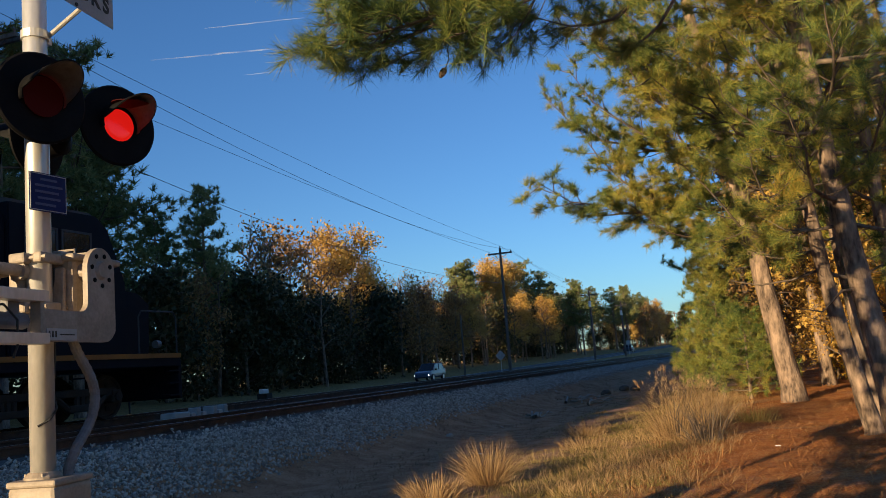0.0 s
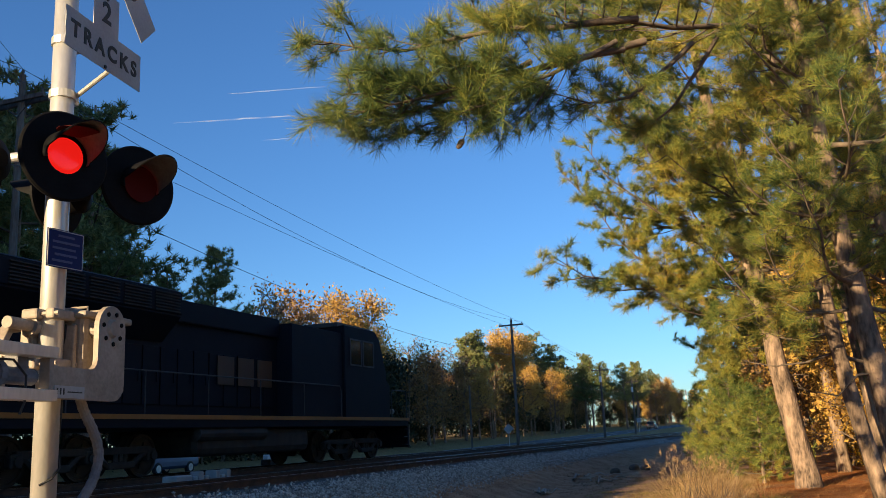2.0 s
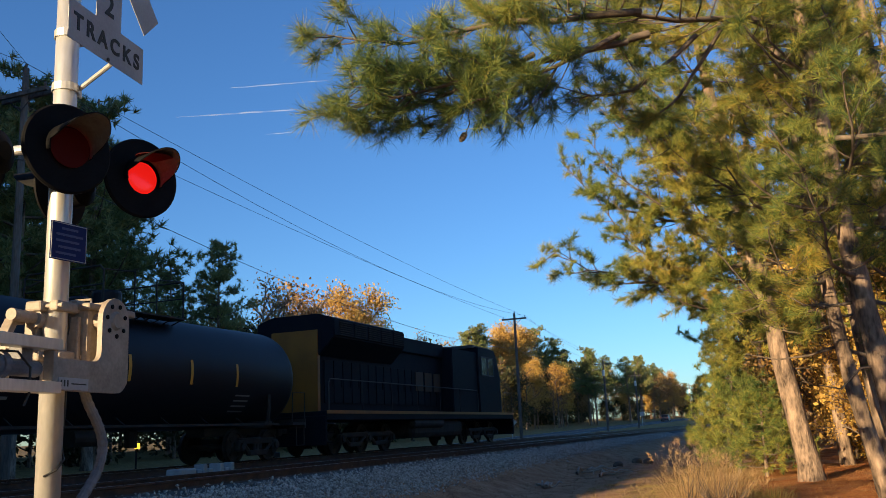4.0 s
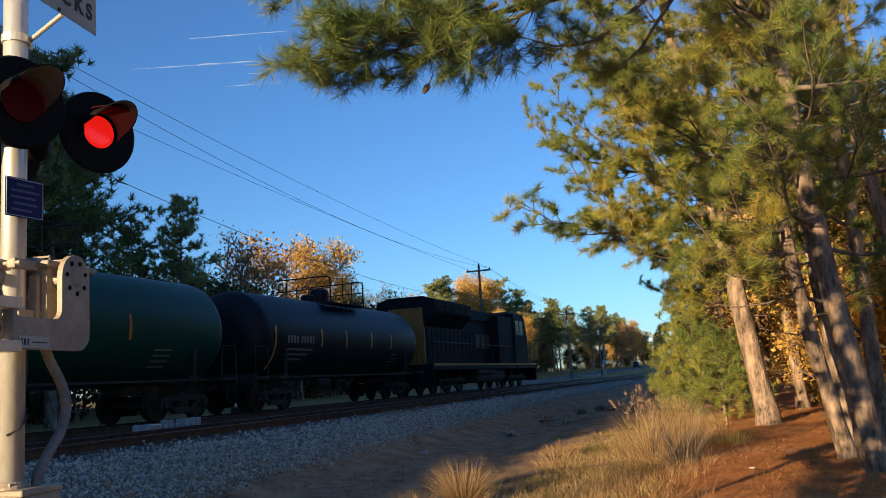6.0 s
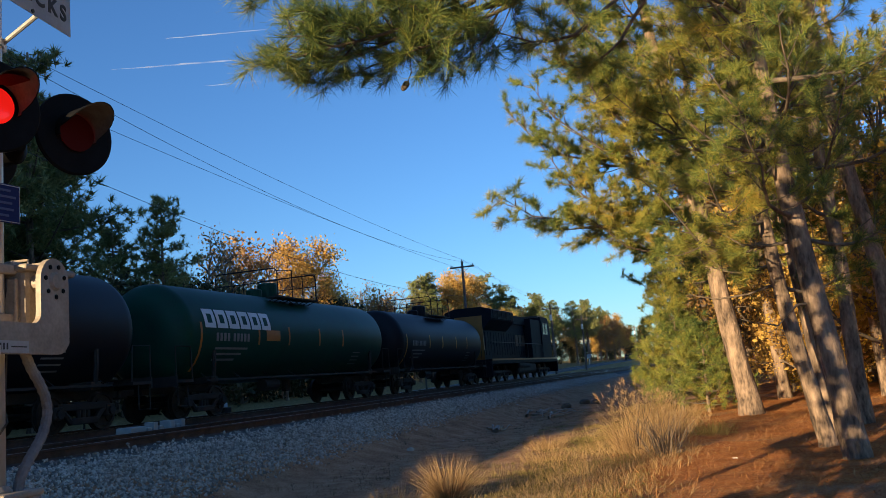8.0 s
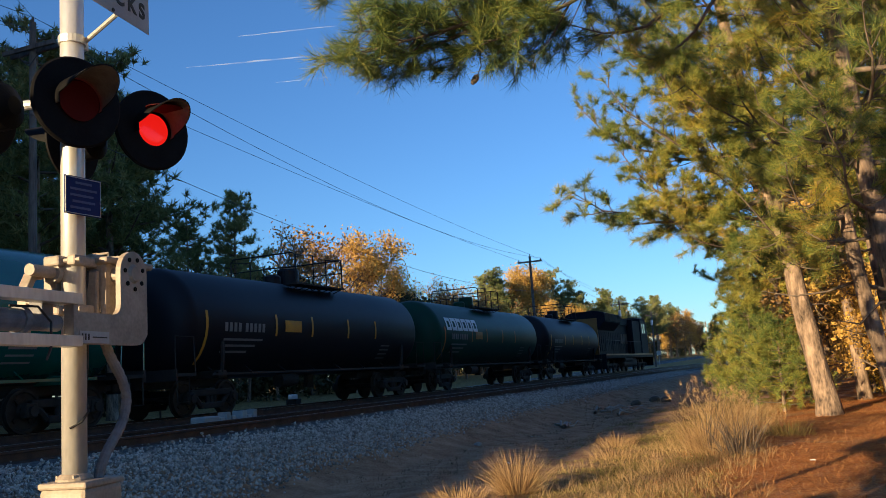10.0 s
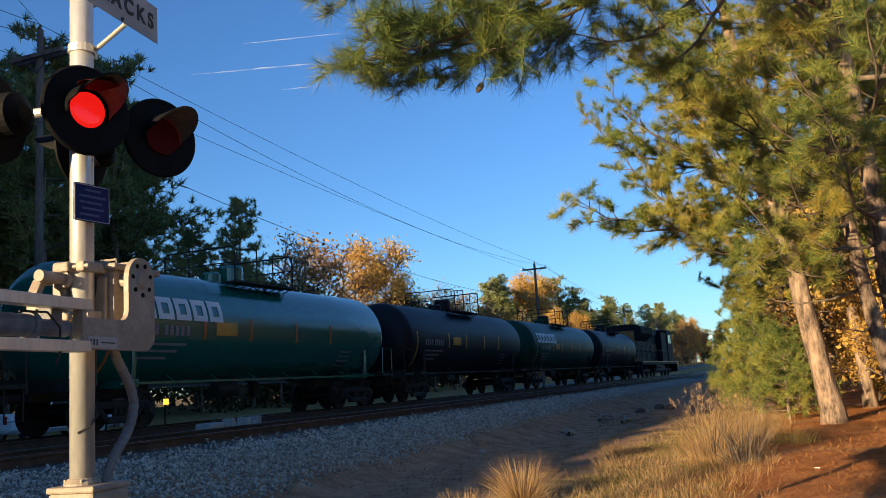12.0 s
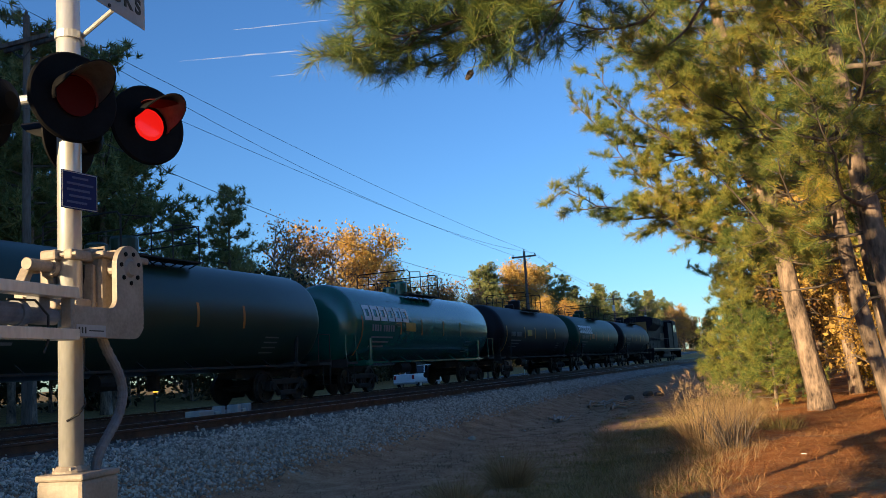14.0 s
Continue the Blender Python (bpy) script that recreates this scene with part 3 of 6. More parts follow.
M_MARK = paint("faded_white_paint", (0.25, 0.25, 0.24), rough=0.6)
M_LOCO = paint("locomotive_navy", (0.005, 0.007, 0.014), rough=0.65, dirt=0.3, spec=0.14)
M_LOCO_Y = paint("locomotive_yellow", (0.34, 0.14, 0.02), rough=0.45, dirt=0.35)
M_ROOF = paint("roof_grey", (0.05, 0.05, 0.055), rough=0.6)


def locomotive():
    """A six-axle diesel locomotive, its front coupler at x = 0."""
    lo = thing("diesel_locomotive", "dark navy diesel locomotive with faded yellow cab stripe and walkway edge", "locomotive", Matrix(), group="cars of the freight train")
    L = 22.1
    bm = bmesh.new()
    box(bm, -L + 0.7, -0.7, -1.52, 1.52, 1.15, 1.45, bevel=0.02)
    part("walkway_frame", bm, M_LOCO, lo)
    bm = bmesh.new()
    for y in (-1.535, 1.535):
        box(bm, -L + 0.7, -0.7, y - 0.012, y + 0.012, 1.36, 1.47)
    part("sill_stripe", bm, M_LOCO_Y, lo, "worn yellow stripe")
    # cab with sloped windscreen
    def prism(name, outline, y0, y1, material, bev=0.03):
        b2 = bmesh.new()
        va = [b2.verts.new((x, y0, z)) for x, z in outline]
        vb = [b2.verts.new((x, y1, z)) for x, z in outline]
        n = len(outline)
        b2.faces.new(va)
        b2.faces.new(list(reversed(vb)))
        for i in range(n):
            b2.faces.new((va[i], vb[i], vb[(i + 1) % n], va[(i + 1) % n]))
        bmesh.ops.recalc_face_normals(b2, faces=b2.faces)
        bmesh.ops.bevel(b2, geom=list(b2.edges), offset=bev, segments=2, affect="EDGES")
        return part(name, b2, material, lo)

    prism("cab", [(-6.0, 1.45), (-2.6, 1.45), (-2.6, 3.15), (-3.15, 4.35), (-3.5, 4.62), (-6.0, 4.62)], -1.5, 1.5, M_LOCO)
    prism("nose", [(-2.62, 1.45), (-1.15, 1.45), (-1.1, 2.75), (-1.5, 3.0), (-2.62, 3.12)], -0.95, 0.95, M_LOCO)
    prism("cab_roof", [(-6.1, 4.6), (-3.2, 4.6), (-3.5, 4.72), (-6.1, 4.74)], -1.3, 1.3, M_ROOF, 0.02)
    prism("long_hood", [(-L + 1.4, 1.45), (-6.0, 1.45), (-6.0, 4.3), (-L + 6.4, 4.3), (-L + 1.4, 4.3)], -0.88, 0.88, M_LOCO, 0.05)
    prism("inverter_cabinet", [(-9.4, 1.45), (-6.0, 1.45), (-6.0, 4.35), (-9.4, 4.35)], -1.42, 1.42, M_LOCO)
    prism("engine_hood_top", [(-15.2, 3.9), (-9.4, 3.9), (-9.4, 4.5), (-15.2, 4.5)], -1.0, 1.0, M_LOCO)
    # radiator with wide sloping wings
    b2 = bmesh.new()
    sec = [(-0.9, 3.3), (-1.52, 3.95), (-1.52, 4.55), (-0.9, 4.75), (0.9, 4.75), (1.52, 4.55), (1.52, 3.95), (0.9, 3.3)]
    va = [b2.verts.new((-L + 1.3, y, z)) for y, z in sec]
    vb = [b2.verts.new((-L + 7.2, y, z)) for y, z in sec]
    b2.faces.new(va)
    b2.faces.new(list(reversed(vb)))
    for i in range(8):
        b2.faces.new((va[i], vb[i], vb[(i + 1) % 8], va[(i + 1) % 8]))
    bmesh.ops.recalc_face_normals(b2, faces=b2.faces)
    bmesh.ops.bevel(b2, geom=list(b2.edges), offset=0.04, segments=2, affect="EDGES")
    part("radiator_housing", b2, M_LOCO, lo)
    prism("rear_end", [(-L + 1.25, 1.45), (-L + 1.42, 1.45), (-L + 1.42, 4.2), (-L + 1.25, 4.2)], -0.9, 0.9, M_LOCO_Y, 0.01)
    # hood doors, louvres
    x = -L + 1.7
    while x < -9.7:
        bm = bmesh.new()
        box(bm, x, x + 0.62, -0.915, -0.88, 1.75, 3.2, bevel=0.008)
        box(bm, x + 0.5, x + 0.55, -0.94, -0.91, 2.3, 2.6)
        part("hood_door", bm, M_LOCO, lo)
        x += 0.68
    for k in range(5):
        bm = bmesh.new()
        x = -L + 1.7 + k * 1.1
        for j in range(7):
            box(bm, x, x + 0.95, -1.56, -1.52, 4.0 + j * 0.075, 4.03 + j * 0.075)
        part("louvre", bm, M_UNDER, lo)
    # faded block lettering and stripe on the hood side
    bm = bmesh.new()
    for k in range(3):
        x0 = -12.6 + k * 1.0
        box(bm, x0, x0 + 0.8, -0.96, -0.944, 2.35, 3.15)
    part("logo", bm, paint("faded_logo_yellow", (0.085, 0.038, 0.010), rough=0.6, dirt=0.5), lo, "faded yellow block logo")
    # cab windows
    for x0, x1 in ((-5.55, -4.75), (-4.55, -3.75)):
        bm = bmesh.new()
        box(bm, x0, x1, -1.515, -1.5, 3.3, 4.15, bevel=0.006)
        w = part("cab_window", bm, M_GLASS, lo)
        bm = bmesh.new()
        for a, b, c, d in ((x0 - 0.05, x0, 3.25, 4.2), (x1, x1 + 0.05, 3.25, 4.2), (x0, x1, 3.25, 3.3), (x0, x1, 4.15, 4.2)):
            box(bm, a, b, -1.53, -1.502, c, d)
        part("window_frame", bm, M_ROOF, w)
    for y0, y1 in ((-1.25, -0.2), (0.2, 1.25)):
        bm = bmesh.new()
        m = pose(-2.82, 0, 3.72, 0, -24.5, 0)
        box(bm, -0.01, 0.03, y0, y1, -0.45, 0.45, bevel=0.01, m=m)
        part("windscreen", bm, M_GLASS, lo)
    for y in (-0.25, 0.25):
        bm = bmesh.new()
        tube(bm, (-3.3, y, 4.5), (-3.12, y, 4.5), 0.11, n=14)
        part("headlight", bm, M_GLASS, lo)
    for y in (-0.8, 0.8):
        bm = bmesh.new()
        tube(bm, (-0.75, y, 1.75), (-0.6, y, 1.75), 0.1, n=12)
        part("ditch_light", bm, M_MARK, lo)
    # handrails
    for y in (-1.5, 1.5):
        bm = bmesh.new()
        for x0, x1 in ((-L + 0.9, -6.3), (-2.2, -0.8)):
            pipe(bm, [(x0, y, 1.45), (x0, y, 2.35), (x0 + 0.1, y, 2.5), (x1 - 0.1, y, 2.5), (x1, y, 2.35), (x1, y, 1.45)], 0.02, n=6)
            for x in np.linspace(x0, x1, max(2, int((x1 - x0) / 1.9)))[1:-1]:
                tube(bm, (x, y, 1.45), (x, y, 2.5), 0.016, n=5)
        part("hand_rail", bm, M_ROOF, lo)
    # steps, pilot, tanks
    for sgn, xe in ((1, -0.7), (-1, -L + 0.7)):
        bm = bmesh.new()
        box(bm, xe - 0.06, xe + 0.06, -1.5, 1.5, 0.35, 1.3, bevel=0.02)
        for z in (0.42, 0.72, 1.02):
            for y in (-1.35, 1.35):
                box(bm, min(xe, xe - sgn * 0.45), max(xe, xe - sgn * 0.45), y - 0.18, y + 0.18, z, z + 0.04)
        part("pilot_and_steps", bm, M_LOCO, lo)
        coupler(lo, xe, sgn)
    bm = bmesh.new()
    box(bm, -14.0, -8.2, -1.35, 1.35, 0.42, 1.15, bevel=0.2)
    part("fuel_tank", bm, M_UNDER, lo)
    for y in (-1.3, 1.3):
        bm = bmesh.new()
        lathe(bm, [(-14.1, 0.05), (-14.05, 0.2), (-10.9, 0.2), (-10.85, 0.05)], n=14, m=Matrix.Translation((0, y, 1.0)))
        part("air_reservoir", bm, M_UNDER, lo)
    for x in (-4.6, -L + 4.6):
        bogie(lo, x, 3, 4.1, 0.52, 1.02)
    for x in (-15.5, -17.2, -19.0):
        bm = bmesh.new()
        lathe(bm, [(4.74, 0.02), (4.74, 0.55), (4.84, 0.55), (4.84, 0.02)], n=20, axis="Z", m=Matrix.Translation((x, 0, 0)))
        part("radiator_fan", bm, M_ROOF, lo)
    bm = bmesh.new()
    box(bm, -12.6, -11.6, -0.25, 0.25, 4.5, 4.68, bevel=0.03)
    part("exhaust_stack", bm, M_ROOF, lo)
    bm = bmesh.new()
    tube(bm, (-7.2, 0.3, 4.3), (-7.2, 0.3, 4.6), 0.06, n=8)
    part("horn", bm, M_ROOF, lo)
    return lo


loco = locomotive()
CARS = [(loco, 0.0)]
off = 22.1
for args in (
    dict(name="tank_car", label="matte black tank car with thin yellow reflector strips", length=15.5, shell=M_BLACK, R=1.47, zc=2.42, placard="", dome=M_BLACK),
    dict(name="tank_car", label="dull dark green tank car with blocky white logo", length=16.5, shell=M_GREEN_DULL, R=1.47, zc=2.42, logo=1, placard="amber", dome=M_GREEN_DULL),
    dict(name="tank_car", label="black tank car with a yellow marking panel", length=16.0, shell=M_BLACK, R=1.47, zc=2.42, placard="yellow", dome=M_BLACK),
    dict(name="tank_car", label="glossy bright green tank car with blocky white logo", length=16.2, shell=M_GREEN, R=1.47, zc=2.42, logo=2, placard="yellow", dome=M_GREEN),
    dict(name="tank_car", label="weathered olive green tank car with yellow panel", length=16.6, shell=M_OLIVE, R=1.5, zc=2.45, placard="amber", dome=M_OLIVE),
    dict(name="tank_car", label="long matte black tank car near the end of the cut", length=21.6, shell=M_BLACK, R=1.47, zc=2.42, placard="yellow", dome=M_BLACK),
):
    CARS.append((tank_car(**args), off))
    off += args["length"]



def boxcar(length, height):
    """A tall boxcar behind the tank cars, front coupler at x = 0."""
    car = thing("boxcar", "tall brown ribbed boxcar behind the tank cars", "boxcar", Matrix(), group="cars of the freight train")
    bm = bmesh.new()
    box(bm, -length + 0.6, -0.6, -1.5, 1.5, 1.05, height - 0.12, bevel=0.02)
    part("body", bm, M_BOXCAR, car)
    bm = bmesh.new()
    box(bm, -length + 0.55, -0.55, -1.53, 1.53, height - 0.12, height, bevel=0.04)
    part("roof", bm, M_ROOF, car)
    for y in (-1.52, 1.52):
        for x in np.arange(-length + 0.8, -0.7, 1.0):
            bm = bmesh.new()
            box(bm, x - 0.05, x + 0.05, y - 0.03, y + 0.03, 1.1, height - 0.15)
            part("side_post", bm, M_BOXCAR, car)
        bm = bmesh.new()
        box(bm, -length / 2 - 1.5, -length / 2 + 1.5, y - 0.05, y + 0.05, 1.15, height - 0.3, bevel=0.02)
        part("sliding_door", bm, M_BOXCAR, car)
    for sgn, xe in ((1, 0.0), (-1, -length)):
        coupler(car, xe - sgn * 0.6, sgn)
        bogie(car, xe - sgn * 2.6, 2, 1.75, 0.46)
    return car


M_BOXCAR = paint("brown_boxcar_paint", (0.10, 0.045, 0.03), rough=0.6, dirt=0.4)
CARS.append((boxcar(17.0, 4.72), off))

# where the locomotive's front is, along the line
FRONT = [(0.0, 19.55), (2.0, 33.2), (5.0, 54.0), (7.5, 71.1), (9.0, 80.5), (11.5, 96.4), (12.5, 102.8), (14.0, 112.3)]
_c = np.polyfit([a for a, _ in FRONT], [b for _, b in FRONT], 3)


def front_at(t):
    return float(np.polyval(_c, t))


# ---- trees and plants ----
M_BARK = surface("pine_bark", (0.035, 0.024, 0.018), (0.36, 0.25, 0.175), scale=6, fine=26, rough=0.92, bump=1.0, stretch=(1, 1, 0.35), depth=0.05)
M_TWIG = surface("twig_bark", (0.06, 0.045, 0.035), (0.19, 0.14, 0.10), scale=8, rough=0.9)
M_NEEDLE = foliage("pine_needles", ((0.15, (0.035, 0.075, 0.032)), (0.42, (0.125, 0.18, 0.048)), (0.66, (0.34, 0.33, 0.065)), (0.95, (0.50, 0.30, 0.06))), through=0.3)
M_NEEDLE_FAR = foliage("far_pine_needles", ((0.1, (0.06, 0.09, 0.035)), (0.5, (0.19, 0.22, 0.08)), (0.95, (0.36, 0.33, 0.12))), through=0.25)
M_AUTUMN = foliage("autumn_leaves", ((0.1, (0.30, 0.165, 0.045)), (0.45, (0.54, 0.32, 0.075)), (0.75, (0.66, 0.44, 0.12)), (0.98, (0.50, 0.24, 0.06))), through=0.3)
M_RUST = foliage("russet_leaves", ((0.1, (0.15, 0.075, 0.036)), (0.5, (0.36, 0.19, 0.07)), (0.9, (0.48, 0.32, 0.115))), through=0.25)
M_YELLOW_LEAF = foliage("yellow_leaves", ((0.1, (0.30, 0.20, 0.03)), (0.5, (0.55, 0.36, 0.04)), (0.9, (0.50, 0.24, 0.04))), through=0.35)
M_SHRUB = foliage("shrub_leaves", ((0.1, (0.018, 0.024, 0.012)), (0.5, (0.05, 0.055, 0.022)), (0.9, (0.12, 0.085, 0.035))), through=0.15)
M_STRAW = foliage("dry_grass", ((0.1, (0.22, 0.13, 0.06)), (0.5, (0.45, 0.29, 0.14)), (0.9, (0.60, 0.44, 0.24))), through=0.35)
M_GRASS = foliage("low_grass", ((0.1, (0.10, 0.10, 0.025)), (0.45, (0.26, 0.20, 0.06)), (0.9, (0.50, 0.34, 0.13))), through=0.35)


class Wood:
    """Gathers tapered branches as one mesh."""

    def __init__(self):
        self.v, self.f, self.n = [], [], 0

    def add(self, pts, radii, n=6, rough=0.0, rng=None):
        pts = np.asarray(pts, float)
        d = np.gradient(pts, axis=0)
        d /= np.linalg.norm(d, axis=1, keepdims=True) + 1e-9
        ref = np.where(np.abs(d[:, 2:3]) > 0.9, [[1.0, 0, 0]], [[0, 0, 1.0]])
        u = np.cross(d, ref)
        u /= np.linalg.norm(u, axis=1, keepdims=True) + 1e-9
        w = np.cross(d, u)
        a = np.arange(n) * 2 * math.pi / n
        r = np.asarray(radii, float)[:, None, None] * np.ones((1, n, 1))
        if rough and rng is not None:
            r = r * (1 + rough * rng.randn(len(pts), n, 1))
        ring = pts[:, None] + r * (np.cos(a)[None, :, None] * u[:, None] + np.sin(a)[None, :, None] * w[:, None])
        k = len(pts)
        idx = np.arange(k * n).reshape(k, n) + self.n
        nx = np.roll(idx, -1, axis=1)
        self.f.append(np.stack([idx[:-1], nx[:-1], nx[1:], idx[1:]], -1).reshape(-1, 4))
        self.v.append(ring.reshape(-1, 3))
        self.n += k * n

    def build(self, name, material, parent, smooth_faces=True):
        ob = raw(name, np.concatenate(self.v), np.concatenate(self.f), material, parent, smooth_faces)
        return tagged(ob, kind="stuff") if name == "branchwork" else ob


def unit(v):
    return v / (np.linalg.norm(v, axis=-1, keepdims=True) + 1e-9)


def needles(name, centres, dirs, rng, parent, material, count=16, length=0.2, width=0.009, spread=0.75):
    """Tufts of needles: each needle a thin blade."""
    c, d = np.asarray(centres, float), unit(np.asarray(dirs, float))
    n = len(c)
    way = unit(d[:, None] * 0.75 + spread * rng.randn(n, count, 3) * 0.75 + [0, 0, 0.12])
    base = c[:, None] - d[:, None] * length * 0.5 * rng.rand(n, count, 1) + 0.01 * rng.randn(n, count, 3)
    tip = base + way * length * (0.7 + 0.45 * rng.rand(n, count, 1))
    side = unit(np.cross(way, rng.randn(n, count, 3))) * width * 0.5
    v = np.stack([base - side, base + side, tip], 2).reshape(-1, 3)
    f = np.arange(len(v)).reshape(-1, 3)
    return raw(name, v, f, material, parent)


def leaves(name, centres, rng, parent, material, count=10, spread=0.5, size=0.13):
    """Clumps of leaves: each leaf a small folded diamond of two faces."""
    c = np.asarray(centres, float)
    n = len(c)
    p = (c[:, None] + spread * rng.randn(n, count, 3) * [1, 1, 0.8]).reshape(-1, 3)
    a = unit(rng.randn(len(p), 3))
    b = unit(np.cross(a, rng.randn(len(p), 3)))
    s = size * (0.6 + 0.8 * rng.rand(len(p), 1))
    v = np.stack([p - a * s, p + b * s * 0.6, p + a * s, p - b * s * 0.6 + np.cross(a, b) * s * 0.25], 1).reshape(-1, 3)
    return raw(name, v, np.arange(len(v)).reshape(-1, 4), material, parent)


def grow_limb(rng, wood, start, way, length, radius, tufts, ways, droop=0.15, lift=0.25, dense=1.0, sub=0.4):
    """A pine limb with side branches and twigs; notes where its needles go."""
    n = 8
    t = np.linspace(0, 1, n)
    way = unit(np.asarray(way, float))
    side = unit(np.cross(way, [0, 0, 1.0]))
    pts = np.asarray(start, float) + np.outer(t, way) * length
    pts[:, 2] += length * (-droop * np.sin(t * math.pi * 0.8) + lift * t**3)
    pts += np.outer(np.sin(t * 5 + rng.rand() * 6) * t, side) * 0.06 * length
    pts += rng.randn(n, 3) * 0.015 * length * t[:, None]
    wood.add(pts, radius * 0.75 * (1 - 0.88 * t), n=5)
    m = max(4, int(length / 0.24 * dense))
    for k in range(m):
        f = 0.22 + 0.78 * (k + rng.rand()) / m
        i = min(int(f * (n - 1)), n - 2)
        g = f * (n - 1) - i
        p = pts[i] * (1 - g) + pts[i + 1] * g
        along = unit(pts[i + 1] - pts[i])
        sd = side * (1 if k % 2 else -1)
        bw = unit(along * 0.55 + sd * (0.5 + 0.4 * rng.rand()) + np.array([0, 0, 0.35 * rng.randn() + 0.12]))
        bl = sub * length * (1.05 - f * 0.75) * (0.45 + 0.6 * rng.rand())
        bl = max(bl, 0.18)
        q = p + np.outer(np.linspace(0, 1, 4), bw) * bl
        q[:, 2] += bl * np.array([0, -0.03, -0.02, 0.07])
        wood.add(q, (radius * 0.13 + 0.003) * np.array([1, 0.8, 0.6, 0.35]), n=4)
        j = max(2, int(bl / 0.17))
        for h in range(j):
            e = 0.3 + 0.7 * (h + 1) / j
            b0 = p + bw * bl * e
            tw = unit(bw + 0.75 * rng.randn(3) * [1, 1, 0.7])
            tl = 0.10 + 0.16 * rng.rand()
            e1 = b0 + tw * tl
            wood.add([b0, e1], [0.005, 0.003], n=3)
            tufts += [e1, (b0 + e1) / 2 + 0.03 * rng.randn(3)]
            ways += [tw, unit(tw + 0.4 * rng.randn(3))]
    tufts.append(pts[-1])
    ways.append(unit(pts[-1] - pts[-2]))


def trunk_mesh(path, r0, r1, seed, flare=1.35, name="trunk", parent=None):
    rng = np.random.RandomState(seed)
    path = np.asarray(path, float)
    seg = np.r_[0, np.cumsum(np.linalg.norm(np.diff(path, axis=0), axis=1))]
    t = np.linspace(0, seg[-1], 34)
    pts = np.stack([np.interp(t, seg, path[:, i]) for i in range(3)], 1)
    k = np.ones(5) / 5
    for i in range(2):
        sm = np.convolve(np.pad(pts[:, i], 2, mode="edge"), k, "valid")
        pts[2:-2, i] = sm[2:-2]
    h = t / seg[-1]
    r = r0 * (1 - h) + r1 * h
    r = r * (1 + (flare - 1) * np.exp(-t / 0.35))
    w = Wood()
    w.add(pts, r, n=14, rough=0.05, rng=rng)
    return w.build(name, M_BARK, parent), pts, r


def near_pine(label, path, r0, r1, seed, limbs, crown_from=0.35, length=(1.8, 3.6), bias=None, dense=1.0, extra=(), material=None, count=44, width=0.011, dead=3):
    """A tall pine by the line: trunk, limbs, needles. path: points up the trunk."""
    base = np.asarray(path[0], float)
    tree = thing("pine_tree", label, "pine tree", pose(*base), group="pines beside the line")
    rel = np.asarray(path, float) - base
    rel = np.vstack([rel[0] - [0, 0, 0.3], rel])
    _, pts, rad = trunk_mesh(rel, r0, r1, seed, parent=tree)
    rng = np.random.RandomState(seed + 100)
    wood, tufts, ways = Wood(), [], []
    for k in range(limbs):
        f = crown_from + (1 - crown_from) * (k + 0.5 * rng.rand()) / limbs
        i = min(int(f * (len(pts) - 1)), len(pts) - 1)
        a = k * 2.4 + rng.rand() * 0.9
        way = np.array([math.cos(a), math.sin(a), 0.12 + 0.35 * f * rng.rand()])
        if bias is not None and rng.rand() < 0.55:
            way = np.array([bias[0] + 0.5 * rng.randn(), bias[1] + 0.5 * rng.randn(), 0.1 + 0.2 * rng.rand()])
        ln = length[0] + (length[1] - length[0]) * rng.rand() * (1.15 - 0.7 * max(0.0, f - 0.4))
        grow_limb(rng, wood, pts[i], way, ln, 0.02 + 0.014 * ln, tufts, ways, dense=dense)
    for start, way, ln, kw in extra:
        grow_limb(rng, wood, np.asarray(start, float) - base, way, ln, 0.02 + 0.012 * ln, tufts, ways, **kw)
    for k in range(dead):
        i = 5 + rng.randint(12)
        a = rng.rand() * 6.28
        d = np.array([math.cos(a), math.sin(a), -0.1])
        q = pts[i] + np.outer(np.linspace(0, 1, 4), d) * (0.5 + rng.rand())
        q[:, 2] += 0.1 * rng.randn(4)
        wood.add(q, [0.025, 0.018, 0.012, 0.005], n=4)
    wood.build("branchwork", M_TWIG, tree)
    nd = needles("needle_foliage", tufts, ways, rng, tree, material or M_NEEDLE, count=count, width=width, length=0.24)
    return tree


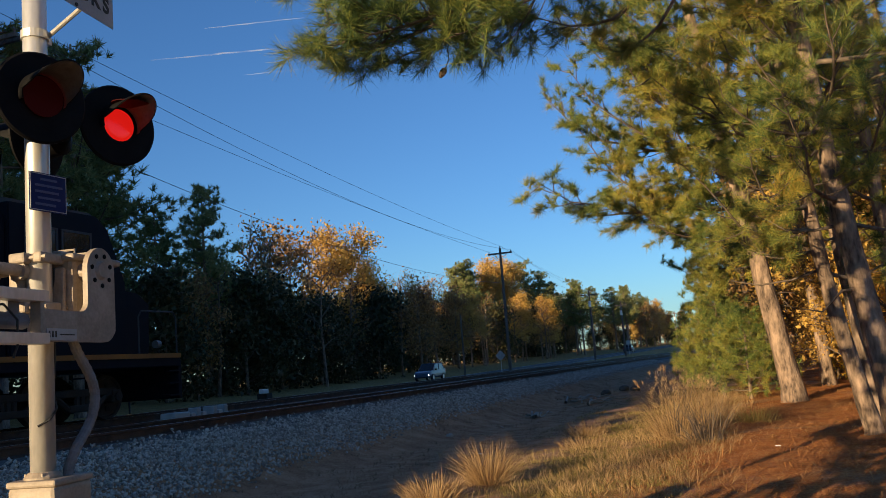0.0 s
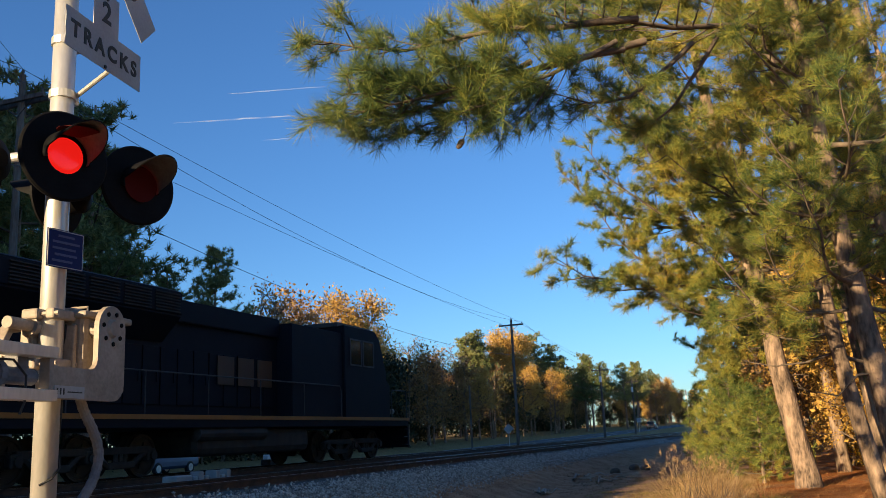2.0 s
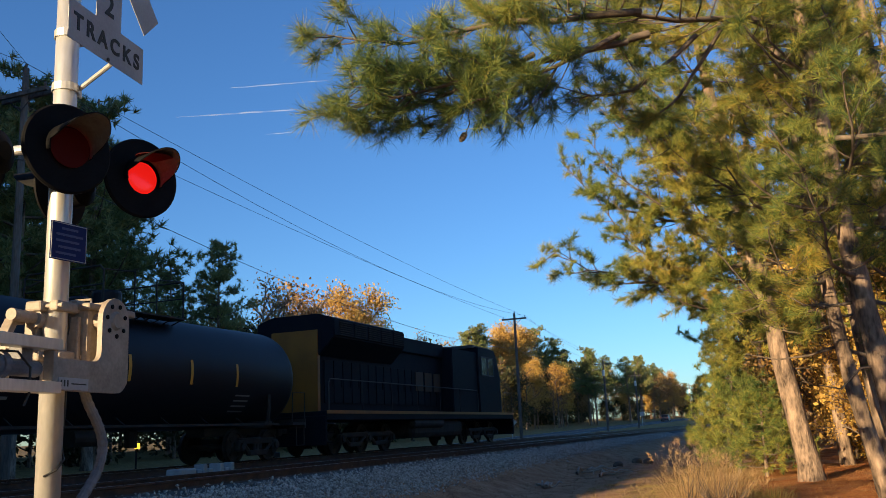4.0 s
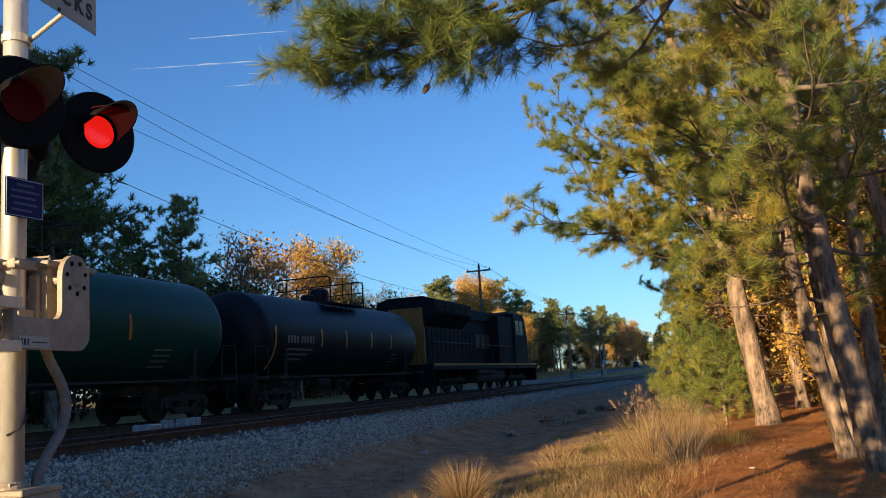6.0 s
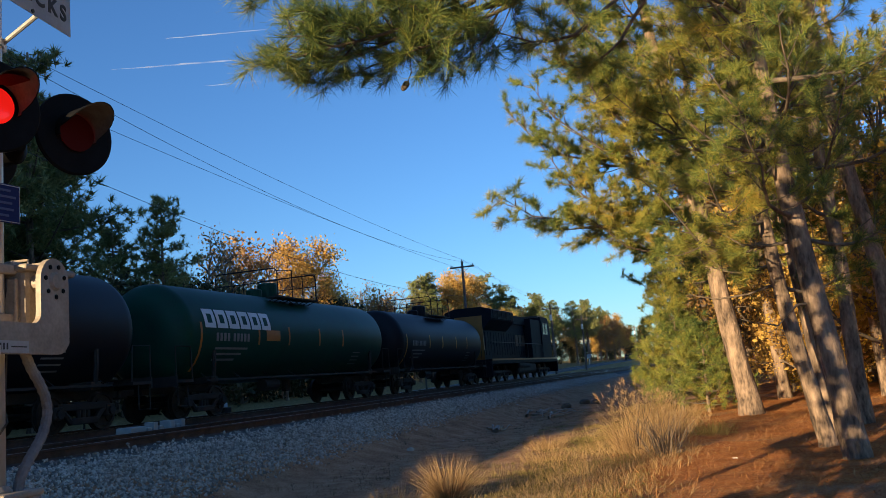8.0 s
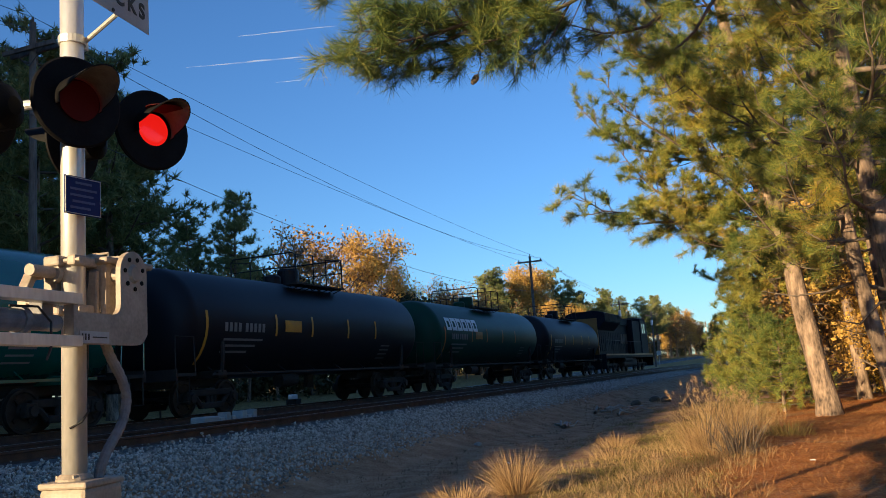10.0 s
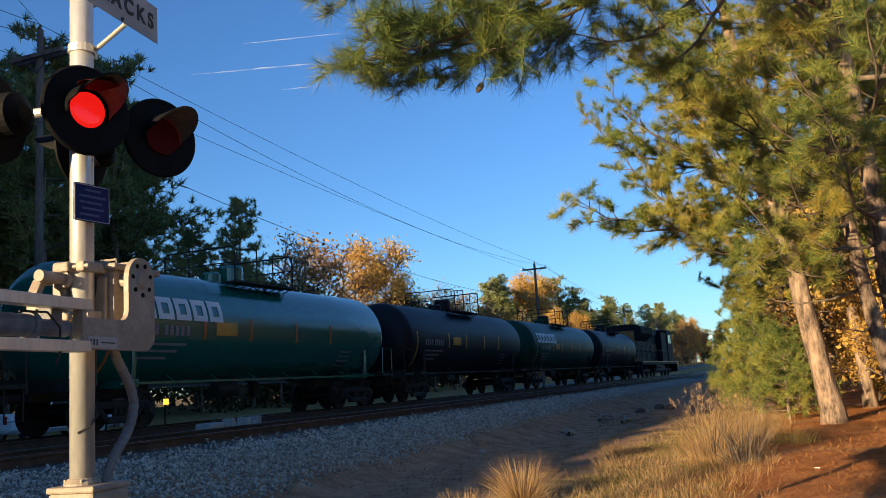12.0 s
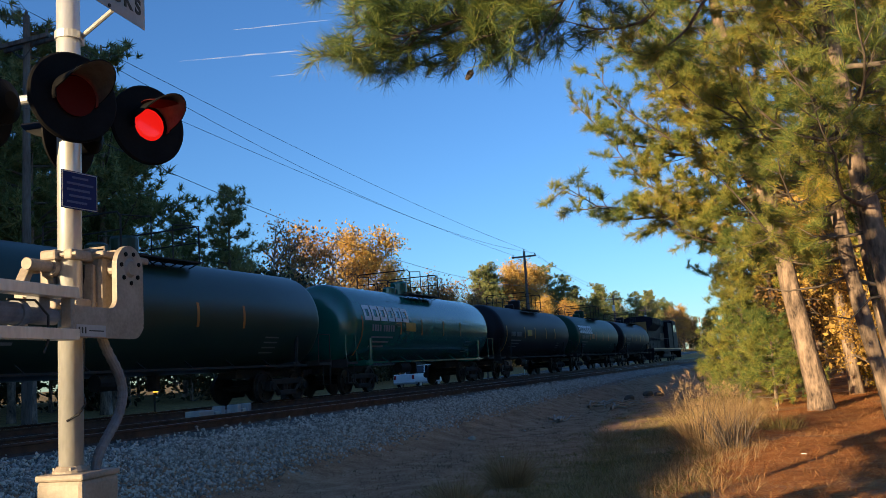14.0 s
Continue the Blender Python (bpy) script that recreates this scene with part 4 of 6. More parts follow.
def far_pine(seed, height, label):
    """A pine seen from far off: bare trunk below, uneven clumped crown above."""
    rng = np.random.RandomState(seed)
    tree = thing("pine_tree", label, "pine tree", Matrix())
    lean = rng.randn(2) * 0.02 * height
    path = [(0, 0, -0.4), (lean[0] * 0.3, lean[1] * 0.3, height * 0.4), (lean[0], lean[1], height * 0.97)]
    _, pts, _ = trunk_mesh(path, 0.012 * height + 0.05, 0.04, seed, parent=tree)
    wood, cl, ways = Wood(), [], []
    n = 40
    for k in range(n):
        f = 0.42 + 0.57 * (k + rng.rand()) / n
        i = min(int(f * 33), 33)
        a = rng.rand() * 6.28
        ln = height * 0.21 * (0.45 + 0.75 * rng.rand()) * (1.15 - 0.85 * (f - 0.42) / 0.57)
        d = np.array([math.cos(a), math.sin(a), 0.25 + 0.35 * rng.rand()])
        q = pts[i] + np.outer(np.linspace(0, 1, 5), d) * ln
        q[:, 2] -= np.array([0, 0.03, 0.05, 0.03, 0]) * ln
        wood.add(q, np.array([0.07, 0.055, 0.04, 0.03, 0.012]), n=4)
        m = 9 + int(ln * 8)
        for _ in range(m):
            e = 0.35 + 0.7 * rng.rand()
            c = pts[i] + d * ln * e + rng.randn(3) * [0.45, 0.45, 0.26] * (0.6 + 0.3 * ln * 0.4)
            cl.append(c)
            ways.append(d + [0, 0, 0.6] + 0.7 * rng.randn(3))
    wood.build("branchwork", M_TWIG, tree)
    needles("crown", cl, ways, rng, tree, M_NEEDLE_FAR, count=24, length=0.42, width=0.06, spread=1.1)
    return tree


def broadleaf(seed, height, label, material, fill=1.0, size=0.15, spread=0.42, low=0.25, width=0.3, name="broadleaf_tree"):
    """A broad-leaved tree with forking limbs; fill 0 leaves it bare."""
    rng = np.random.RandomState(seed)
    tree = thing(name, label, "tree", Matrix())
    _, pts, _ = trunk_mesh([(0, 0, -0.4), (0.02 * height * rng.randn(), 0.02 * height * rng.randn(), height * 0.45), (0.03 * height * rng.randn(), 0.03 * height * rng.randn(), height * 0.9)], 0.011 * height + 0.05, 0.03, seed, parent=tree)
    wood, cl = Wood(), []

    def fork(p, d, ln, r, depth):
        q = p + np.outer(np.linspace(0, 1, 4), d) * ln
        q += rng.randn(4, 3) * 0.03 * ln * np.array([0, 1, 1, 1])[:, None]
        wood.add(q, r * np.array([1, 0.85, 0.7, 0.55]), n=4)
        if depth >= 1:
            cl.append(q[2])
        if depth == 3:
            cl.append(q[-1])
            return
        for _ in range(3 if depth else 4):
            nd = unit(d + 0.62 * rng.randn(3) + [0, 0, 0.16])
            fork(q[2 + rng.randint(2)], nd, ln * (0.55 + 0.25 * rng.rand()), r * 0.5, depth + 1)

    n = 13
    for k in range(n):
        f = low + (0.97 - low) * (k + rng.rand()) / n
        i = min(int(f * 33), 33)
        a = k * 2.4 + rng.rand()
        d = unit(np.array([math.cos(a), math.sin(a), 0.35 + 0.75 * f]))
        fork(pts[i], d, height * width * 0.5 * (0.65 + 0.5 * rng.rand()) * (1.1 - 0.45 * f), 0.05 + 0.002 * height, 1)
    wood.build("branchwork", M_TWIG, tree)
    if fill > 0:
        keep = [c for c in cl if rng.rand() < min(fill, 1.0)]
        leaves("crown", keep, rng, tree, material, count=int(14 * max(fill, 0.6)), spread=spread, size=size)
    return tree


def place(tree, s, p, turn, scale=1.0, dz=0.0):
    x, y = at(s, p).translation[:2]
    m = pose(x, y, ground_z(s, p) + dz, 0, 0, turn) @ Matrix.Scale(scale, 4)
    return m


def scatter(protos, spots, seed, group):
    """The first spots take the prototypes themselves, the rest copies."""
    rng = random.Random(seed)
    used = set()
    for s, p, kind, sc in spots:
        x, y = at(s, p).translation[:2]
        z = ground_z(s, p)
        turn = rng.uniform(0, 360)
        pr = protos[kind]
        if kind not in used:
            used.add(kind)
            ob = pr
            ob.matrix_basis = pose(x, y, z, 0, 0, turn)
        else:
            ob = copy_thing(pr, pose(x, y, z, 0, 0, turn))
        ob.scale = (sc, sc, sc * rng.uniform(0.95, 1.06))
        ob["group"] = group


# Woods beyond the road and down the line: s, p, kind, scale
PROTO = {
    "pine_a": far_pine(21, 18, "dark tall pine with clumped crown in a wood"),
    "pine_b": far_pine(22, 20, "tall slender pine with sparse crown"),
    "pine_c": far_pine(23, 15, "dark bushy pine at the wood's edge"),
    "gold": broadleaf(31, 17, "autumn tree with golden orange leaves", M_AUTUMN, fill=1.7, size=0.15, spread=0.7),
    "rust": broadleaf(32, 14, "autumn tree with sparse russet leaves", M_RUST, fill=0.9, size=0.17, spread=0.65),
    "bare": broadleaf(33, 15, "nearly bare grey tree with a few brown leaves", M_RUST, fill=0.25, size=0.12, spread=0.5),
    "dark": broadleaf(34, 12, "dense dark green tree in shade, also set unseen as shade caster", M_SHRUB, fill=1.0, size=0.27, spread=0.9, low=0.04, width=0.46),
}
SPOTS = [
    # skyline trees, by name
    (34.0, 36.5, "pine_a", 1.18), (28.0, 38.5, "pine_b", 1.1), (31.0, 45.0, "pine_a", 1.25), (43.0, 40.0, "pine_a", 1.35), (46.5, 42.5, "pine_c", 1.4), (39.0, 42.0, "pine_b", 1.22), (48.0, 46.0, "pine_a", 1.2), (37.0, 40.0, "pine_c", 1.1), (25.0, 41.0, "pine_c", 1.3),
    (68.2, 48.6, "pine_a", 1.05), (64.5, 51.0, "pine_c", 1.18), (72.0, 51.0, "pine_c", 1.0),
    (82.0, 53.0, "bare", 1.32), (87.0, 53.0, "bare", 1.25), (90.0, 55.0, "rust", 1.3), (96.0, 56.0, "rust", 1.3), (102.0, 57.0, "bare", 1.3), (108.0, 57.0, "gold", 1.25), (113.0, 56.0, "gold", 1.2), (119.0, 57.0, "gold", 1.05),
    (124.0, 57.0, "dark", 1.1), (131.0, 57.0, "bare", 1.15), (138.0, 59.0, "bare", 1.1), (146.0, 58.0, "rust", 1.05), (153.0, 56.0, "bare", 1.1),
    (168.0, 58.0, "pine_b", 1.08), (165.0, 58.5, "pine_a", 1.1), (172.0, 59.0, "pine_c", 1.3), (176.0, 61.0, "pine_a", 1.2), (179.0, 56.5, "gold", 1.2), (185.0, 56.0, "gold", 1.3), (196.0, 56.0, "gold", 1.25), (182.0, 58.0, "gold", 1.2), (188.0, 58.0, "gold", 1.25), (194.0, 59.0, "gold", 1.3), (200.0, 60.0, "gold", 1.25), (207.0, 56.0, "pine_a", 1.25), (212.0, 54.0, "pine_a", 1.2), (215.0, 52.0, "pine_c", 1.2),
]
_r = random.Random(77)
for k in range(34):
    SPOTS.append((44 + k * 4.4 + _r.uniform(-1.5, 1.5), 46.5 + _r.uniform(-1.5, 3.0), _r.choice(["dark", "dark", "rust", "bare"] if k < 15 else ["rust", "bare", "bare", "gold", "dark"]), _r.uniform(0.7, 0.95)))
for k in range(22):
    SPOTS.append((190 + k * 9 + _r.uniform(-4, 4), 50 + _r.uniform(-9, 4) - k * 0.2, _r.choice(["pine_b", "pine_b", "pine_a", "rust"]), _r.uniform(0.8, 1.05)))
for k in range(40):
    SPOTS.append((205 + k * 5.5 + _r.uniform(-3, 3), 56 + _r.uniform(-3, 9) - k * 0.45, _r.choice(["pine_b", "pine_c", "rust", "pine_a", "gold"]), _r.uniform(0.7, 1.0)))
for k in range(16):
    SPOTS.append((360 + k * 14, 34 - k * 2.2 + _r.uniform(-4, 6), _r.choice(["pine_b", "pine_a", "gold", "rust"]), _r.uniform(0.8, 1.05)))
for k in range(4):
    SPOTS.append((42 - k * 3.0 + _r.uniform(-1, 1), 43 + _r.uniform(-2, 4) - 0.6 * k, _r.choice(["rust", "pine_c", "pine_c"]), _r.uniform(0.9, 1.1)))
# two unseen trees added behind the camera's left, to shade the near trunks and straw
SPOTS += [(-12.1, 4.6, "dark", 0.48), (-1.0, 2.6, "dark", 0.45)]
for k in range(44):
    SPOTS.append((30 + k * 4.6 + _r.uniform(-2, 2), 56 + _r.uniform(-2, 8), "dark", _r.uniform(0.75, 1.0)))
# unseen wood added across the line behind the camera's shoulder, to keep the train in shade
SPOTS += [(-19.0, 26.0, "dark", 0.9), (-15.0, 27.0, "dark", 0.95), (-17.0, 32.0, "dark", 1.3)]
for k in range(34):
    SPOTS.append((196 + k * 7 + _r.uniform(-3, 3), 60 + _r.uniform(-4, 4) - k * 0.7, "dark", _r.uniform(0.4, 0.62)))
# tall unseen trees of that added wood, sized to block the sun
for k in range(40):
    f = k / 39
    row = k % 2
    SPOTS.append((-19 + 34 * f + _r.uniform(-2, 2) - 6 * row, 37.5 + 45 * f + _r.uniform(-1.5, 1.5), "dark", _r.uniform(2.45, 2.75) - 0.3 * f))
scatter(PROTO, SPOTS, 5, "woodland trees")

# Pines beside the line, on the camera's side
near_pine("tall pine with sunlit bark leaning over the bank", [(8.0, 21.3, 0.35), (7.62, 21.4, 3.3), (7.33, 21.5, 5.7), (6.78, 21.68, 9.6), (6.3, 21.8, 14.5)], 0.25, 0.08, 1, 36, crown_from=0.34, length=(2.2, 4.4), bias=(-0.9, -0.35), dense=1.15,
          extra=[((7.35, 21.5, 5.4), (-1.0, -0.32, -0.02), 5.4, dict(droop=0.12, lift=0.1, dense=1.1)), ((7.2, 21.5, 6.6), (-1.0, -0.5, 0.2), 4.4, dict(dense=1.2)), ((7.4, 21.5, 4.6), (-0.9, -0.5, -0.05), 3.6, dict(dense=1.2))])
near_pine("pine trunk with shaded flaking bark in a close pair", [(6.04, 13.13, 0.2), (5.71, 13.28, 2.2), (5.58, 13.33, 3.6), (5.3, 13.4, 7.0), (5.1, 13.5, 11)], 0.125, 0.05, 2, 32, crown_from=0.26, length=(1.2, 2.6), bias=(-0.55, -0.8), count=44, width=0.007)
near_pine("pine trunk with rough bark, the nearer of a pair", [(5.67, 11.56, 0.15), (5.42, 11.68, 2.55), (5.25, 11.76, 4.14), (5.1, 11.8, 6.5), (4.9, 11.9, 10.5)], 0.17, 0.06, 3, 32, crown_from=0.3, length=(1.1, 2.4), bias=(-0.6, -0.75), count=48, width=0.0065,
          extra=[((5.05, 11.85, 7.0), (-0.92, -0.78, -0.14), 5.2, dict(droop=0.05, lift=-0.03, sub=0.3, dense=1.3)),
                 ((2.3, 9.35, 5.9), (-1.0, -0.26, -0.33), 3.75, dict(droop=0.0, lift=0.02, sub=0.36, dense=1.7)),
                 ((2.0, 9.1, 5.7), (-0.9, -0.12, -0.22), 2.9, dict(droop=0.0, lift=0.05, sub=0.42, dense=1.6)), ((2.2, 9.2, 6.1), (-1.0, -0.2, -0.12), 3.6, dict(droop=0.02, lift=0.0, sub=0.38, dense=1.6)),
                 ((1.9, 9.0, 5.75), (-0.75, -0.2, -0.42), 2.1, dict(droop=0.0, lift=0.0, sub=0.42, dense=1.6)),
                 ((3.0, 9.9, 6.1), (-0.85, -0.1, -0.45), 2.1, dict(sub=0.42, dense=1.6)), ((3.4, 10.2, 6.3), (-0.5, 0.2, -0.5), 1.8, dict(sub=0.42, dense=1.1)),
                 ((0.99, 9.31, 5.70), (-1.96, -0.71, -0.91), 2.28, dict(droop=0.06, lift=0.04, sub=0.36, dense=1.5)),
                 ((0.80, 9.39, 5.55), (-1.33, -0.52, -0.81), 1.64, dict(droop=0.06, lift=0.04, sub=0.36, dense=1.5)),
                 ((1.20, 9.57, 5.54), (-1.12, -0.55, -0.59), 1.38, dict(droop=0.06, lift=0.04, sub=0.36, dense=1.5)),
                 ((0.16, 8.79, 5.52), (-1.19, -0.57, -0.60), 1.45, dict(droop=0.06, lift=0.04, sub=0.36, dense=1.5))])
near_pine("pine trunk with lichen-flecked bark behind a close pair", [(6.72, 14.31, 0.2), (6.52, 14.41, 2.6), (6.36, 14.46, 4.4), (6.22, 14.51, 7.5), (6.12, 14.61, 11.0)], 0.15, 0.05, 11, 14, crown_from=0.45, length=(1.1, 2.2), bias=(-0.5, -0.3), count=40, width=0.008)
near_pine("slim pine trunk with patchy lichen bark", [(8.07, 16.04, 0.35), (8.05, 16.05, 3.4), (7.9, 16.2, 8), (7.8, 16.3, 12)], 0.15, 0.06, 4, 18, crown_from=0.36, length=(1.3, 2.8), bias=(-0.8, -0.2))
near_pine("stout sunlit pine with a forked limb", [(10.14, 18.44, 0.45), (10.13, 18.44, 3.1), (9.89, 18.58, 4.8), (9.69, 18.68, 6.2), (9.51, 18.77, 9.6), (9.3, 18.8, 14)], 0.2, 0.08, 6, 22, crown_from=0.38, length=(1.5, 3.3), bias=(-0.9, -0.2))


def pine_cone(x, y, z):
    """A cone hanging from a thin twig under the bough."""
    e = thing("pine_cone", "brown pine cone hanging from a thin twig", "pine cone", pose(x, y, z, 0, 35, 0))
    b2 = bmesh.new()
    lathe(b2, [(-0.085, 0.006), (-0.075, 0.022), (-0.055, 0.026), (-0.045, 0.034), (-0.025, 0.032), (-0.015, 0.038), (0.005, 0.032), (0.015, 0.034), (0.03, 0.02), (0.04, 0.006)], n=12, axis="Z")
    part("scales", b2, M_TWIG, e)
    b2 = bmesh.new()
    pipe(b2, [(0, 0, 0.035), (-0.02, 0.0, 0.14), (-0.10, 0.0, 0.24), (-0.22, 0.0, 0.30)], 0.006, n=5)
    part("twig", b2, M_TWIG, e)


pine_cone(0.16, 9.0, 4.68)
_rr = random.Random(9)
for k, (s, p, h) in enumerate([(25, -3.5, 13), (28, -1.2, 14), (31, -5, 15), (33, 0.3, 13), (36, -2.5, 15), (40, 0.9, 14), (43, -4, 16), (46, -0.5, 14), (51, 1.0, 15), (56, -2, 16), (20, -6.5, 13), (24, -9, 15), (63, 1.0, 15), (30, -9.5, 16), (72, 0.0, 16), (82, 0.5, 16), (18, -9.5, 14)]):
    x, y = at(s, p).translation[:2]
    z = ground_z(s, p)
    dx = -0.05 * h + _rr.uniform(-0.4, 0.4)
    near_pine("straight pine in a sunlit roadside wood", [(x, y, z), (x + dx * 0.3, y, z + h * 0.35), (x + dx, y + 0.2, z + h)], _rr.uniform(0.12, 0.2), 0.05, 40 + k, 17, crown_from=0.3, length=(1.6, 3.4), bias=(-0.9, -0.3), dense=1.0, count=26, width=0.02)


def young_pine(label, s, p, h, seed, spread=0.5):
    x, y = at(s, p).translation[:2]
    z = ground_z(s, p)
    tree = thing("young_pine", label, "pine tree", pose(x, y, z), group="young pines")
    rng = np.random.RandomState(seed)
    trunk_mesh([(0, 0, -0.2), (0.02, 0.02, h * 0.5), (0.05, 0, h)], 0.05, 0.012, seed, parent=tree)
    wood, tufts, ways = Wood(), [], []
    n = int(h * 11)
    for k in range(n):
        f = (k + rng.rand()) / n
        a = k * 2.4
        grow_limb(rng, wood, (0, 0, h * (0.06 + 0.92 * f)), (math.cos(a), math.sin(a), 0.35), h * spread * (1.05 - f) * (0.7 + 0.4 * rng.rand()) + 0.2, 0.02, tufts, ways, dense=1.3)
    wood.build("branchwork", M_TWIG, tree)
    needles("needle_foliage", tufts, ways, rng, tree, M_NEEDLE, count=34, length=0.2, width=0.01)
    return tree


young_pine("bushy young pine at the wood's edge", 27.5, 1.7, 3.4, 301, 0.42)
young_pine("bushy young pine with lit needles", 25.5, 0.9, 2.4, 302, 0.5)
young_pine("young pine with dark shaded needles", 31.5, 2.2, 4.6, 303, 0.3)
young_pine("small pine seedling on the bank", 46.0, 4.5, 1.1, 304, 0.5)

UNDER = {
    "yellow": broadleaf(51, 6.5, "small tree with bright yellow autumn leaves", M_YELLOW_LEAF, fill=1.6, size=0.068, spread=0.3, low=0.15, width=0.5, name="understorey_tree"),
    "russet": broadleaf(52, 7.5, "small tree with russet autumn leaves", M_RUST, fill=1.6, size=0.07, spread=0.32, low=0.12, width=0.45, name="understorey_tree"),
    "orange": broadleaf(53, 9, "slender tree with orange autumn leaves", M_AUTUMN, fill=1.6, size=0.07, spread=0.36, low=0.2, width=0.4, name="understorey_tree"),
}
USPOTS = [(24, -5.5, "yellow", 1.0), (29, -3.2, "russet", 0.9), (34, -1.8, "orange", 1.0), (22, -8.0, "orange", 1.0), (38, -0.5, "russet", 1.1), (45, 0.5, "orange", 1.0), (27, -7, "yellow", 1.15), (33, -6, "russet", 1.2), (40, -6, "yellow", 1.2), (50, -1.5, "russet", 1.2), (58, 0.5, "orange", 1.1), (20, -11, "russet", 1.1), (26, -12, "orange", 1.2), (36, -10, "russet", 1.3), (48, -7, "orange", 1.4), (68, 0.0, "russet", 1.3), (80, 1.5, "orange", 1.2), (95, 1.0, "russet", 1.5), (110, 1.5, "orange", 1.5), (130, 1.0, "russet", 1.8), (140, 7.0, "yellow", 0.45)]
for k in range(26):
    USPOTS.append((20 + 3.4 * k + _rr.uniform(-1.5, 1.5), -13 - _rr.uniform(0, 9) + k * 0.25, _rr.choice(["yellow", "russet", "orange", "orange"]), _rr.uniform(1.2, 2.0)))
for k in range(44):
    USPOTS.append((24.5 + 0.3 * k + _rr.uniform(-0.6, 0.6), -1.6 - _rr.uniform(0, 6.5), _rr.choice(["yellow", "russet", "orange", "orange"]), _rr.uniform(0.34, 0.6)))
for k in range(30):
    USPOTS.append((25 + 1.5 * k + _rr.uniform(-1, 1), -3.0 - _rr.uniform(0, 6.5) + k * 0.06, _rr.choice(["yellow", "russet", "orange", "orange"]), _rr.uniform(0.6, 1.05)))
scatter(UNDER, USPOTS, 15, "understorey trees")


# ---- grasses ----
def blades(name, spots, rng, material, height, width, lean, n_each, parent=None, spread=0.1, bend=0.35):
    """Tufts of grass: bent blades of two faces each."""
    c = np.asarray(spots, float)
    n = len(c)
    a = rng.rand(n, n_each) * 6.283
    out = np.stack([np.cos(a), np.sin(a), 0 * a], -1)
    base = c[:, None] + out * spread * rng.rand(n, n_each, 1) ** 0.7
    h = height * (0.55 + 0.6 * rng.rand(n, n_each, 1))
    way = unit(out * lean * rng.rand(n, n_each, 1) * 1.6 + [0, 0, 1.0])
    mid = base + way * h * 0.6
    tip = mid + unit(way + out * bend * 1.6 * rng.rand(n, n_each, 1) - [0, 0, 0.1]) * h * 0.45
    side = unit(np.cross(way, rng.randn(n, n_each, 3))) * width * 0.5
    v = np.stack([base - side, base + side, mid + side * 0.8, mid - side * 0.8, tip], 2).reshape(-1, 3)
    k = np.arange(n * n_each)[:, None] * 5
    f = np.concatenate([k + [0, 1, 2], k + [0, 2, 3], k + [3, 2, 4]])
    return raw(name, v, f, material, parent)


def clump(name, label, s, p, h, n, seed, spread, lean, material, width=0.012, seedheads=False, twigs=0):
    x, y = at(s, p).translation[:2]
    e = thing(name, label, "grass", pose(x, y, ground_z(s, p) - 0.02), group="grass clumps")
    rng = np.random.RandomState(seed)
    tagged(blades("stem_tuft", [(0, 0, 0)], rng, material, h, width, lean, n, e, spread), kind="stuff")
    tagged(blades("leaf_tuft", [(0, 0, 0)], rng, material, h * 0.5, width * 1.2, lean * 1.8, n // 2, e, spread * 1.2, bend=0.9), kind="stuff")
    if seedheads:
        a = rng.rand(n // 2) * 6.283
        d = unit(np.stack([np.cos(a) * lean * 1.1 * rng.rand(n // 2), np.sin(a) * lean * 1.1 * rng.rand(n // 2), np.ones(n // 2)], 1))
        sp = needles("seed_plume", d * h * (0.6 + 0.5 * rng.rand(n // 2, 1)), d, rng, e, material, count=9, length=0.085, width=0.006)
        tagged(sp, kind="stuff")
    if twigs:
        w = Wood()
        for _ in range(twigs):
            a, l = rng.rand() * 6.28, 0.4 + 0.7 * rng.rand()
            d = np.array([math.cos(a) * 0.4, math.sin(a) * 0.4, 1.0])
            q = np.outer(np.linspace(0, 1, 5), d) * l * h + 0.03 * rng.randn(5, 3)
            w.add(q, [0.008, 0.006, 0.005, 0.004, 0.002], n=3)
        tagged(w.build("twigs", M_TWIG, e), kind="stuff")
    return e


def spot(x, y):
    return to_rail(x, y)


clump("broomsedge_clump", "tall tawny broomsedge clump catching the sun", *spot(3.75, 15.4), 1.15, 260, 1, 0.42, 0.7, M_STRAW, 0.0055, True, 16)
clump("broomsedge_clump", "tall tawny broomsedge clump catching the sun", *spot(4.4, 16.3), 0.95, 200, 2, 0.45, 0.6, M_STRAW, 0.0055, True)
clump("broomsedge_clump", "sparse tawny broomsedge stems", *spot(4.9, 17.4), 0.8, 120, 3, 0.5, 0.4, M_STRAW, 0.007, True, 4)
clump("broomsedge_clump", "dry weed stems by a grass clump", *spot(3.9, 14.3), 0.7, 60, 12, 0.25, 0.4, M_TWIG, 0.012, False, 22)
clump("grass_tussock", "pale dry grass tussock with drooping blades", *spot(0.36, 12.0), 0.6, 800, 4, 0.2, 0.8, M_STRAW, 0.0045)
clump("grass_tussock", "pale dry grass tussock with drooping blades", *spot(-0.35, 10.9), 0.36, 420, 5, 0.3, 0.8, M_STRAW, 0.006)
clump("grass_tussock", "low dry grass tussock", *spot(2.6, 18.2), 0.3, 300, 6, 0.35, 0.7, M_STRAW, 0.007)
clump("grass_tussock", "low dry grass tussock", *spot(2.2, 15.9), 0.24, 300, 7, 0.4, 0.7, M_STRAW, 0.006)
clump("grass_tussock", "low dry grass tussock", *spot(5.6, 17.0), 0.34, 300, 8, 0.4, 0.6, M_GRASS, 0.006)


